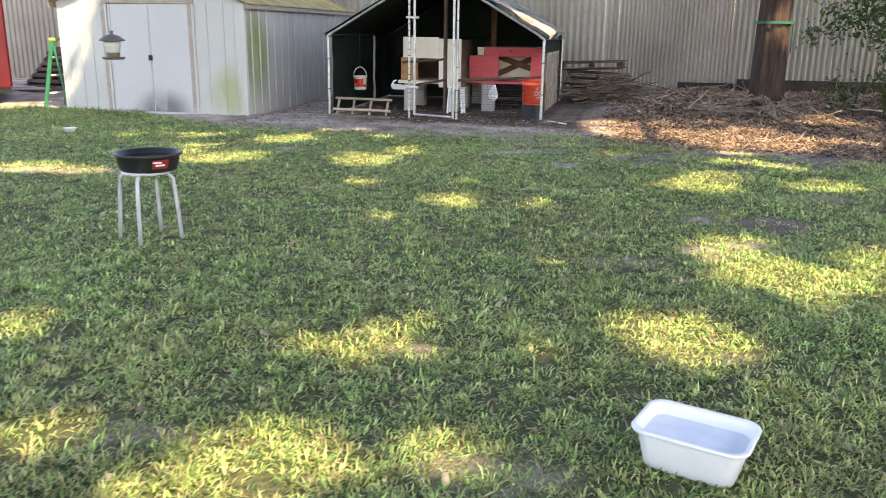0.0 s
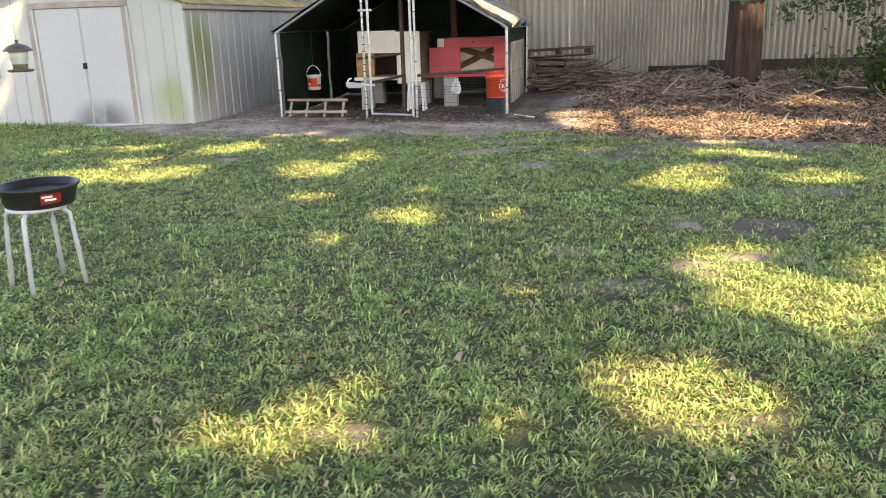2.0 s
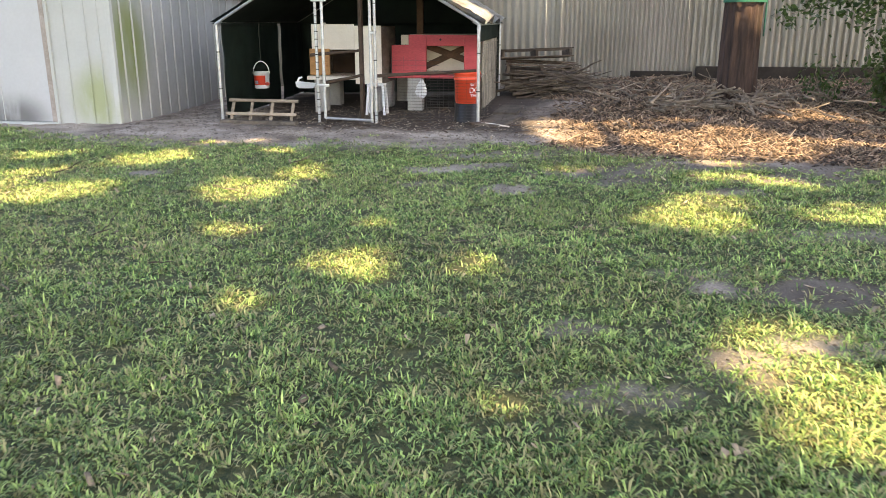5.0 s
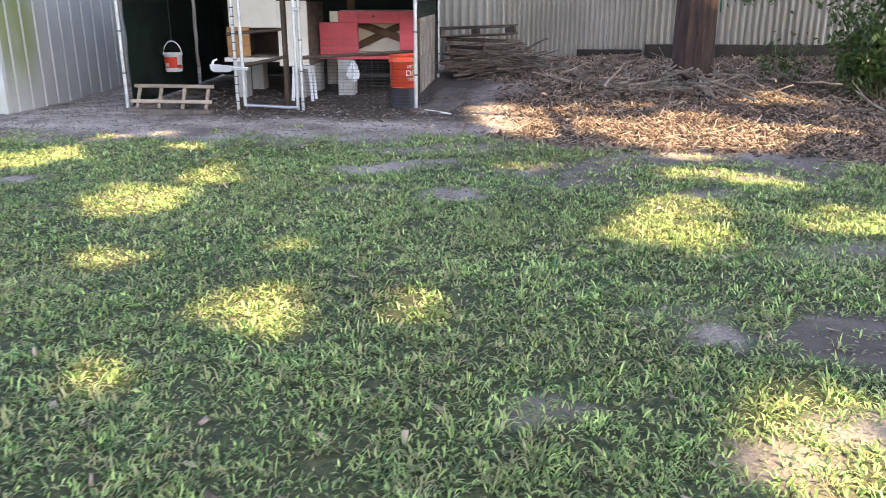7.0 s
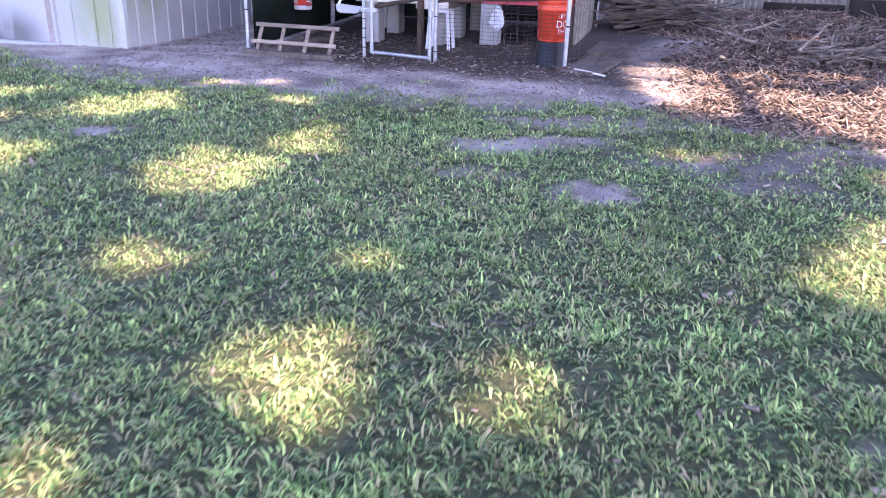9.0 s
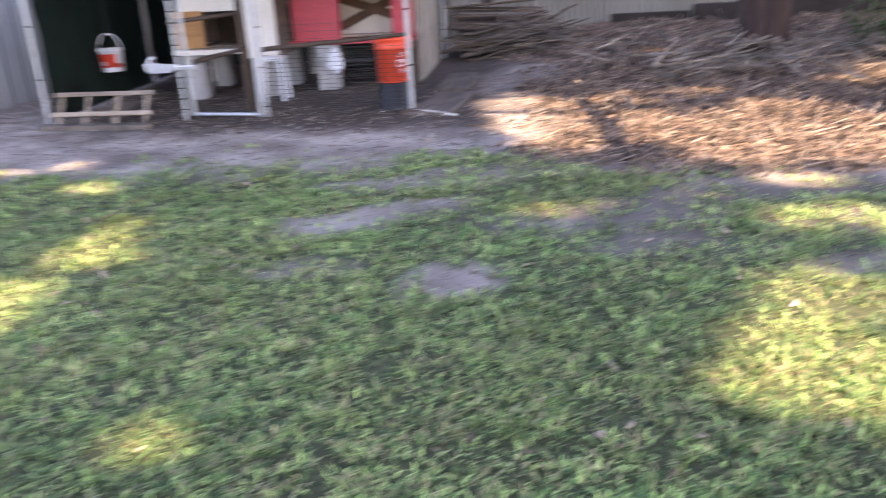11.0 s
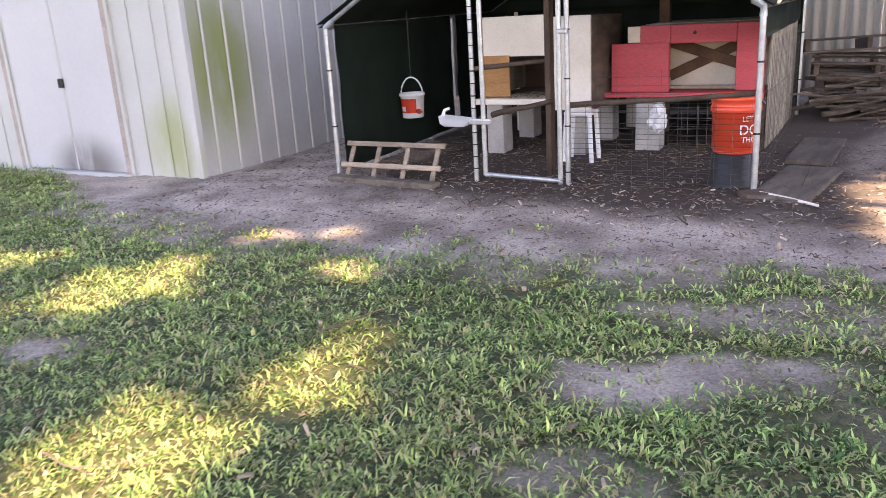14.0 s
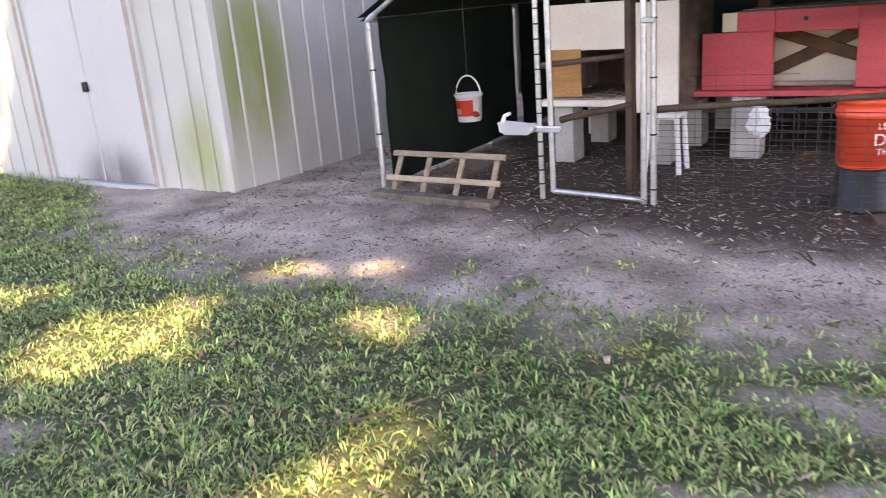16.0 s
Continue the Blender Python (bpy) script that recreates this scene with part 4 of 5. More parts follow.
def perch(a, b, r, label):
    m = (Vector(a) + Vector(b)) / 2
    bm = bmesh.new()
    pts = [Vector(a).lerp(Vector(b), i / 7) + 0.008 * noise.noise_vector(Vector((i * 0.7, a[0], b[2]))) for i in range(8)]
    tube(bm, [p - m for p in pts], r, 8, r * 0.75)
    solo("perch", bm, DARK_WOOD, at(*m), label, "perch", "perches in the run", smooth_faces=True)


perch((1.20, 0.28, 0.46), (1.66, 0.30, 0.56), 0.022, "rough branch perch across the gate bay")
perch((0.98, 0.42, 0.78), (1.64, 0.38, 0.84), 0.020, "dark branch perch before the hen house")
perch((1.88, 0.03, 0.565), (3.03, 0.03, 0.635), 0.020, "long bare branch along the top of the wire")


def ladder_rack():
    """Small slatted rack leaning in the front-left bay."""
    s = thing("slatted_rack", at(0.50, -0.10, gz(0.5, -0.1)), "small weathered wooden lattice rack leaning at the front", "rack")
    t = pose(0, 0, 0, -33, 0, 1)
    for i, x in enumerate((-0.36, -0.13, 0.12, 0.37)):
        part("upright", boxm(x - 0.018, x + 0.018, -0.01, 0.01, 0.0, 0.30, m=t), OLD_WOOD, s)
    for z, k in ((0.10, 0.0), (0.275, 0.012)):
        part("slat", boxm(-0.43 + k, 0.43, -0.027, -0.011, z - 0.019, z + 0.019, m=t @ pose(0, 0, 0, 0, 0.6)), OLD_WOOD, s)


ladder_rack()
plain("plank", (0.95, 0.10, 0.06), BOARD_DARK, at(0.53, -0.23, gz(0.5, -0.2) - 0.02, -5), "grey weathered plank lying on the dirt", "plank")
for u, v, l, w, r, lab in ((3.28, 0.28, 0.34, 0.98, -9, "wide weathered board laid flat beside the run"), (3.33, 1.35, 0.30, 0.95, -4, "second weathered board laid flat beside the run"), (3.06, -0.10, 0.16, 0.12, 20, "dark stone at the post foot")):
    plain("ground_board", (l, w, 0.035), BOARD_DARK if l > 0.2 else DARK_WOOD, at(u, v, gz(u, v) - 0.008, r), lab, "board")
solo("pale_stick", bar((3.10, -0.09, gz(3.1, -.09) + 0.02), (3.25, -0.17, gz(3.2, -.1) + 0.02), (3.43, -0.28, gz(3.4, -.2) + 0.018), r=0.012, r_end=0.008), WHITE_WOOD, COOP, "pale peeled stick lying beside the run", "stick")


def bucket():
    z0 = gz(2.88, 0.19)
    st = solo("bucket_stand", lathe(((0, 0), (0.150, 0), (0.158, 0.012), (0.158, 0.03), (0.150, 0.036), (0.138, 0.220), (0.128, 0.227), (0.0, 0.227))), BLACK_RUBBER, at(2.905, 0.20, z0 - 0.008), "black round stand under the orange bucket", "stand", smooth_faces=True)
    s = thing("bucket", at(2.905, 0.20, z0 + 0.219), "bright orange plastic bucket with white lettering", "bucket")
    h = 0.355
    part("body", lathe(((0, 0), (0.128, 0), (0.132, 0.01), (0.142, h - 0.10), (0.152, h - 0.098), (0.153, h - 0.07), (0.146, h - 0.065), (0.148, h - 0.03), (0.156, h - 0.028), (0.156, h), (0.146, h), (0.138, 0.02), (0, 0.02))), ORANGE_PLASTIC, s, "", True)
    part("handle", bar(*[(0.165 * math.cos(a), 0.02 + 0.10 * math.sin(a), h - 0.06 + 0.03 * math.sin(a)) for a in np.linspace(0.0, math.pi, 13)], r=0.003), GALV, s)
    for i, (txt, size) in enumerate((("LET'S", 0.045), ("DO", 0.085), ("THIS", 0.05))):
        cu = bpy.data.curves.new("lettering", "FONT")
        cu.body, cu.size, cu.align_x = txt, size, "CENTER"
        tmp = bpy.data.objects.new("tmp", cu)
        me = bpy.data.meshes.new_from_object(tmp)
        bpy.data.objects.remove(tmp)
        rad = 0.1465
        z = (0.205, 0.125, 0.075)[i]
        for v in me.vertices:
            a = v.co.x / rad - math.pi / 2 + 0.74
            zz = z + v.co.y
            rr = 0.1335 + 0.036 * zz + 0.003
            v.co = Vector((rr * math.cos(a), rr * math.sin(a), zz))
        me.materials.clear()
        me.materials.append(WHITE_PRINT)
        o = new("lettering", me)
        o.parent = s


bucket()


def pail():
    s = thing("feeder_pail", at(0.14, 0.98, 0.335), "small white pail with orange label, hung up as a drinker", "pail")
    part("body", lathe(((0, 0), (0.088, 0), (0.092, 0.006), (0.102, 0.185), (0.110, 0.187), (0.110, 0.208), (0.100, 0.208), (0.086, 0.012), (0, 0.012))), WHITE_PLASTIC, s, "", True)
    bm = bmesh.new()
    n = 14
    ring = [[bm.verts.new(((0.0925 + 0.053 * z) * math.cos(a), (0.0925 + 0.053 * z) * math.sin(a), z)) for a in np.linspace(math.radians(200), math.radians(318), n)] for z in (0.045, 0.165)]
    for i in range(n - 1):
        bm.faces.new((ring[0][i], ring[0][i + 1], ring[1][i + 1], ring[1][i]))
    bmesh.ops.solidify(bm, geom=bm.faces[:], thickness=0.001)
    part("label", bm, ORANGE_PLASTIC, s, "orange label")
    bm = bmesh.new()
    ring = [[bm.verts.new(((0.0945 + 0.053 * z) * math.cos(a), (0.0945 + 0.053 * z) * math.sin(a), z)) for a in np.linspace(math.radians(232), math.radians(262), 6)] for z in (0.06, 0.10)]
    for i in range(5):
        bm.faces.new((ring[0][i], ring[0][i + 1], ring[1][i + 1], ring[1][i]))
    bmesh.ops.solidify(bm, geom=bm.faces[:], thickness=0.001)
    part("print", bm, WHITE_PRINT, s)
    part("handle", bar(*[(0.108 * math.cos(a), 0, 0.185 + 0.155 * math.sin(a)) for a in np.linspace(0, math.pi, 15)], r=0.007, sides=6), WHITE_PLASTIC, s, "", True)
    part("nipple", lathe(((0, 0), (0.022, 0), (0.022, 0.03), (0.008, 0.034), (0.008, 0.07), (0, 0.07)), 12), RED_LABEL, s, "red drinker nipple").matrix_basis = pose(0.085, -0.06, 0.06, 90, 0, 55)
    part("cord", bar((0, 0, 0.34), (0.0, 0, 0.885), r=0.003, sides=5), BLACK_TIE, s, "thin hanging cord")


pail()


def trough():
    s = thing("trough", at(1.07, -0.02, 0.425), "white plastic trough clipped to the gate post", "feeder")
    bm = bmesh.new()
    prof = [(-0.13, 0.075), (-0.12, 0.02), (-0.09, 0.0), (0.06, 0.0), (0.10, 0.03), (0.105, 0.055)]
    rows = [[bm.verts.new((x, y * (0.75 if z < 0.02 else 1), z)) for x, z in prof] for y in (-0.045, 0.045)]
    for i in range(len(prof) - 1):
        bm.faces.new((rows[0][i], rows[0][i + 1], rows[1][i + 1], rows[1][i]))
    for r in rows:
        bm.faces.new(r)
    bmesh.ops.solidify(bm, geom=bm.faces[:], thickness=0.004)
    part("bowl", bm, WHITE_PLASTIC, s)
    part("clip", boxm(0.10, 0.26, -0.012, 0.012, 0.022, 0.05, 0.005), WHITE_PLASTIC, s)
    part("spout", bar((-0.12, 0, 0.06), (-0.10, 0, 0.11), (-0.06, 0, 0.125), r=0.014, r_end=0.01), WHITE_PLASTIC, s)


trough()


def white_stool():
    s = thing("step_stool", at(1.70, 0.86, gz(1.7, 0.86)), "small white plastic stool inside the run", "stool")
    part("seat", boxm(-0.12, 0.10, -0.10, 0.10, 0.355, 0.385, 0.012), WHITE_PLASTIC, s)
    for x in (-0.10, 0.08):
        for y in (-0.08, 0.08):
            part("leg", bar((x * 1.25, y * 1.2, 0), (x, y, 0.36), r=0.019, sides=6), WHITE_PLASTIC, s)


white_stool()


def wire_crate():
    s = thing("wire_crate", at(2.42, 1.62, gz(2.4, 1.6)), "dark wire crate under the hutch shelf", "crate")
    for i in range(6):
        z = 0.02 + i * 0.07
        part("wire_ring", bar((-0.2, -0.15, z), (0.25, -0.15, z), (0.25, 0.2, z), (-0.2, 0.2, z), (-0.2, -0.15, z), r=0.003, sides=4), WIRE, s)
    for i in range(7):
        part("wire_rib", bar((-0.2 + i * 0.075, -0.15, 0), (-0.2 + i * 0.075, -0.15, 0.40), r=0.003, sides=4), WIRE, s)


wire_crate()


def plastic_bag():
    bm = bmesh.new()
    bmesh.ops.create_icosphere(bm, subdivisions=3, radius=0.1)
    for v in bm.verts:
        v.co = Vector((v.co.x * (0.62 - 2.2 * v.co.z), v.co.y * 0.45, v.co.z * 1.15)) + 0.035 * noise.noise_vector(v.co * 30)
    solo("plastic_bag", bm, WHITE_PLASTIC, at(2.20, 1.17, 0.33), "crumpled white plastic bag hung under the hutch shelf", "bag")


plastic_bag()

# pale strips: the sunlit slit at the tarp's end put into colour, with its poles
solo("pale_board", boxm(-0.008, 0.010, -0.012, 0.012, 0, 1.05, 0.004), CREAM_WOOD, at(0.62, 1.98, gz(.62, 1.98)), "cream narrow strip in place of the sunlit slit at the tarp's end", "board")
solo("pale_board", boxm(-0.015, 0.015, -0.012, 0.012, 0, 1.08, 0.004), WHITE_WOOD, at(0.72, 1.97, gz(.7, 1.98)), "white narrow batten in place of the sunlit slit and poles at the tarp's end", "board")

# ---- lawn things ----
def stool_and_pan():
    s = thing("stool", (pose(-1.758, 4.591, float(ground_z(-1.758, 4.591)), 0, 0, -25)), "backless stool frame with four grey metal tube legs", "stool")
    H, R = 0.40, 0.15
    for k in range(4):
        a = math.radians(28 + 90 * k)
        c, n = math.cos(a), math.sin(a)
        part("leg", bar((c * 0.183, n * 0.183, 0), (c * 0.160, n * 0.160, H - 0.09), (c * 0.155, n * 0.155, H - 0.035), (c * 0.125, n * 0.125, H - 0.008), (0.0, 0.0, H - 0.004), r=0.0115, sides=8), STOOL_METAL, s, "", True)
    part("seat", lathe(((0, H - 0.004), (R * 0.9, H - 0.004), (R * 0.93, H), (R * 0.9, H + 0.012), (0, H + 0.012))), STOOL_METAL, s, "", True)
    p = thing("rubber_pan", (pose(-1.745, 4.61, float(ground_z(-1.758, 4.591)) + H + 0.011)), "round black rubber feed pan resting on the stool", "pan")
    part("body", lathe(((0, 0), (0.148, 0), (0.157, 0.006), (0.179, 0.085), (0.191, 0.09), (0.193, 0.10), (0.186, 0.106), (0.174, 0.102), (0.150, 0.014), (0, 0.010)), 48), BLACK_RUBBER, p, "", True)
    bm = bmesh.new()
    rows = [[bm.verts.new(((0.158 + 0.28 * (z - 0.006)) * 1.006 * math.cos(a), (0.158 + 0.28 * (z - 0.006)) * 1.006 * math.sin(a), z)) for a in np.linspace(math.radians(298), math.radians(330), 8)] for z in (0.025, 0.078)]
    for i in range(7):
        bm.faces.new((rows[0][i], rows[0][i + 1], rows[1][i + 1], rows[1][i]))
    bmesh.ops.solidify(bm, geom=bm.faces[:], thickness=0.001)
    solo("pan_water", lathe(((0, 0.016), (0.150, 0.016), (0.166, 0.074), (0, 0.074)), 48), PAN_WATER, p.matrix_world.copy(), "still water in the black feed pan", "water")
    lab = part("label", bm, RED_LABEL, p, "red paper label")
    bm = bmesh.new()
    for zz, a0, a1 in ((0.062, 300, 316), (0.046, 304, 322)):
        rows = [[bm.verts.new(((0.158 + 0.28 * (z - 0.006)) * 1.014 * math.cos(a), (0.158 + 0.28 * (z - 0.006)) * 1.014 * math.sin(a), z)) for a in np.linspace(math.radians(a0), math.radians(a1), 6)] for z in (zz - 0.005, zz + 0.005)]
        for i in range(5):
            bm.faces.new((rows[0][i], rows[0][i + 1], rows[1][i + 1], rows[1][i]))
    part("print", bm, WHITE_PRINT, lab)


stool_and_pan()


def rounded(w, d, r, n=7):
    """Corner points of a rounded rectangle."""
    out = []
    for sx, sy, a0 in ((1, 1, 0), (-1, 1, 90), (-1, -1, 180), (1, -1, 270)):
        for k in range(n):
            a = math.radians(a0 + 90 * k / (n - 1))
            out.append((sx * (w / 2 - r) + r * math.cos(a), sy * (d / 2 - r) + r * math.sin(a)))
    return out


def loft(sections):
    bm = bmesh.new()
    rings = [[bm.verts.new((x, y, z)) for x, y in rounded(w, d, r)] for w, d, r, z in sections]
    for q, w in zip(rings, rings[1:]):
        for k in range(len(q)):
            bm.faces.new((q[k], q[(k + 1) % len(q)], w[(k + 1) % len(w)], w[k]))
    bm.faces.new(rings[0])
    bm.faces.new(rings[-1])
    return bm


def basin():
    z = float(ground_z(0.80, 2.15))
    m = pose(0.795, 2.15, z + 0.005, 0, 0, -30)
    s = thing("basin", m, "white rectangular plastic dishpan filled with water", "basin")
    k = ((0.245, 0.165, 0.035, 0), (0.255, 0.175, 0.038, 0.006), (0.298, 0.212, 0.045, 0.108), (0.300, 0.214, 0.045, 0.113), (0.326, 0.240, 0.052, 0.115),
         (0.330, 0.244, 0.052, 0.121), (0.324, 0.238, 0.051, 0.126), (0.298, 0.212, 0.045, 0.124), (0.290, 0.205, 0.043, 0.110), (0.248, 0.168, 0.036, 0.012), (0.235, 0.155, 0.034, 0.009))
    part("body", loft(k), WHITE_PLASTIC, s, "", True)
    solo("basin_water", loft(((0.262, 0.178, 0.038, 0.04), (0.282, 0.197, 0.042, 0.088))), WATER, m, "clear still water in the white basin", "water")


basin()


def bowl():
    z = float(ground_z(-4.62, 9.27))
    solo("small_bowl", lathe(((0, 0.0), (0.05, 0), (0.075, 0.04), (0.08, 0.045), (0.07, 0.045), (0.048, 0.006), (0, 0.006))), WHITE_PLASTIC, pose(-4.58, 9.27, z + 0.02), "small white plastic bowl on the lawn", "bowl", smooth_faces=True)


bowl()


def bird_feeder():
    m = pose(-2.985, 7.05, 0.945) @ Matrix.Scale(0.88, 4)
    s = thing("bird_feeder", m, "hanging bird feeder with dark domed roof and clear tube", "bird feeder")
    part("roof", lathe(((0.118, 0.176), (0.122, 0.182), (0.105, 0.198), (0.075, 0.222), (0.03, 0.238), (0.012, 0.242), (0.012, 0.256), (0.02, 0.262), (0.012, 0.272), (0, 0.272))), BROWN_PLASTIC, s, "dark brown domed roof", True)
    part("tube", lathe(((0.058, 0.05), (0.075, 0.12), (0.08, 0.18), (0.076, 0.18), (0.071, 0.12), (0.054, 0.05))), MILKY, s, "milky plastic seed tube", True)
    part("seed", lathe(((0, 0.02), (0.06, 0.02), (0.063, 0.085), (0, 0.085))), SEED, s, "brown bird seed")
    part("tray", lathe(((0, 0), (0.095, 0), (0.108, 0.012), (0.108, 0.022), (0.098, 0.018), (0, 0.014))), BROWN_PLASTIC, s, "brown seed tray", True)
    part("wire", bar((0, 0, 0.27), (0, 0, 3.6), r=0.0018, sides=5), WIRE, s, "thin hanging wire")


bird_feeder()


# ---- beside the shed ----
def step_ladder():
    s = thing("step_ladder", at(-4.55, 0.10, gz(-4.5, 0.1)), "green fibreglass stepladder leaning by the shed", "ladder")
    for y in (-0.26, 0.20):
        part("rail", boxm(-0.03, 0.03, -0.014, 0.014, 0, 1.02, m=pose(-0.06, y, 0, 0, 13, 0)), GREEN_PAINT, s)
    for i in range(3):
        z = 0.22 + i * 0.27
        part("tread", boxm(-0.05, 0.03, -0.25, 0.19, z - 0.012, z + 0.012, m=pose(z * 0.176, 0, 0)), STOOL_METAL, s)
    part("top_cap", boxm(0.12, 0.24, -0.27, 0.21, 1.0, 1.05, 0.01), mat("yellow_green_cap", (0.40, 0.50, 0.10), None, 0.5), s, "yellow-green top cap")
    for y in (-0.24, 0.18):
        part("rear_leg", boxm(-0.018, 0.018, -0.012, 0.012, 0, 1.01, m=pose(0.33, y, 0, 0, -9, 0)), GREEN_PAINT, s)


step_ladder()


def trailer():
    s = thing("trailer", at(-5.60, 0.35, gz(-5.8, 0.4), 42), "red painted trailer body on concrete blocks", "trailer")
    part("body", boxm(-2.4, 0.0, 0.0, 2.4, 0.24, 1.9, 0.03), RED_BODY, s)
    part("skirt", boxm(-2.35, -0.03, 0.03, 2.35, 0.16, 0.238, 0.004), BLACK_RUBBER, s)
    for x, y in ((-0.45, 0.25), (-0.45, 1.9)):
        b = bmesh.new()
        for a in (-0.19, 0.0, 0.19):
            box(b, x + a - 0.02, x + a + 0.02, y - 0.1, y + 0.1, 0.031, 0.158, 0.004)
        box(b, x - 0.21, x + 0.21, y - 0.1, y + 0.1, 0.0, 0.03, 0.003)
        part("block", b, CONCRETE, s, "grey hollow concrete block")


trailer()


def pallet(m, label, wood=None, group="pallets by the wall"):
    s = thing("pallet", m, label, "pallet", group)
    wood = wood or DARK_WOOD
    for i in range(6):
        part("slat", boxm(-0.55, 0.55, 0.0, 0.018, i * 0.165, i * 0.165 + 0.10), wood, s)
    for x in (-0.5, 0, 0.5):
        part("stringer", boxm(x - 0.022, x + 0.022, 0.02, 0.11, 0, 0.93), wood, s)
    for i in (0, 2, 5):
        part("slat", boxm(-0.55, 0.55, 0.112, 0.13, i * 0.165, i * 0.165 + 0.10), wood, s)


for u, v, rx, rz in ((-6.95, 2.7, -50, -8), (-6.85, 3.0, -42, 4), (-7.0, 3.4, -36, -2), (-6.2, 3.3, -20, 14)):
    pallet(at(u, v, gz(u, v)) @ pose(0, 0, 0, rx, 0, rz), "dark weathered wooden pallet leaning by the wall")
for u, v, l, r in ((-6.2, 2.1, 1.3, 12), (-5.6, 2.6, 1.1, -20), (-6.6, 2.2, 1.4, 30)):
    plain("plank", (l, 0.14, 0.04), DARK_WOOD, at(u, v, gz(u, v) - 0.004, r), "dark scrap plank on the ground by the wall", "plank")

for u, v, z, rx, ry, rz in ((3.76, 4.1, 0.0, 90, 0, 4), (3.82, 4.0, 0.135, 90, 1, -5), (3.64, 4.1, 0.275, 92, 2, 3), (3.5, 4.05, 0.43, 86, -2, 7)):
    pallet(at(u, v, gz(4.0, 3.5) + z) @ pose(0, 0, 0, rx, ry, rz), "weathered brown pallet lying in a stack by the wall", OLD_PALLET, "stacked pallets")

# ---- tree, timber, brush ----
def trunk_mesh(r0, h, r1, flare=0.35, bumps=9, sides=36, lean=(0, 0)):
    bm = bmesh.new()
    rings = []
    nz = max(12, int(h / 0.12))
    for j in range(nz + 1):
        z = h * j / nz
        r = r0 + (r1 - r0) * j / nz + r0 * flare * math.exp(-z / 0.28)
        ring = []
        for k in range(sides):
            a = 2 * math.pi * k / sides
            ridge = 0.045 * math.sin(bumps * a + 0.6 * math.sin(z * 1.3)) + 0.10 * noise.noise(Vector((math.cos(a) * 3.2, math.sin(a) * 3.2, z * 0.8)))
            ridge += 0.12 * math.exp(-z / 0.25) * math.sin(4 * a + 1)
            ring.append(bm.verts.new((r * (1 + ridge) * math.cos(a) + lean[0] * z, r * (1 + ridge) * math.sin(a) + lean[1] * z, z - 0.12)))
        rings.append(ring)
    for q, w in zip(rings, rings[1:]):
        for k in range(sides):
            bm.faces.new((q[k], q[(k + 1) % sides], w[(k + 1) % sides], w[k]))
    bm.faces.new(rings[-1])
    return bm


def limb_points(a, b, wob, seed):
    a, b = Vector(a), Vector(b)
    return [a.lerp(b, i / 7) + wob * math.sin(math.pi * i / 7) * noise.noise_vector(Vector((i * 0.5, seed, 1.3))) for i in range(8)]


def leaves(name, centres, material, size, parent, label=""):
    """One leaf a centre: a folded pair of triangles with a random turn."""
    n = len(centres)
    d = rng.normal(size=(n, 3))
    d /= np.linalg.norm(d, axis=1)[:, None]
    e = np.cross(d, rng.normal(size=(n, 3)))
    e /= np.linalg.norm(e, axis=1)[:, None]
    f = np.cross(d, e)
    L = (size * rng.uniform(0.6, 1.4, n))[:, None]
    V = np.stack([centres - d * L, centres + e * L * 0.45 + f * L * 0.12, centres + d * L, centres - e * L * 0.45 + f * L * 0.12], 1).reshape(-1, 3)
    F = np.arange(n * 4).reshape(-1, 4)
    ob = new(name, arrays(name, V, F, material))
    ob.parent = parent
    return tagged(ob, label)


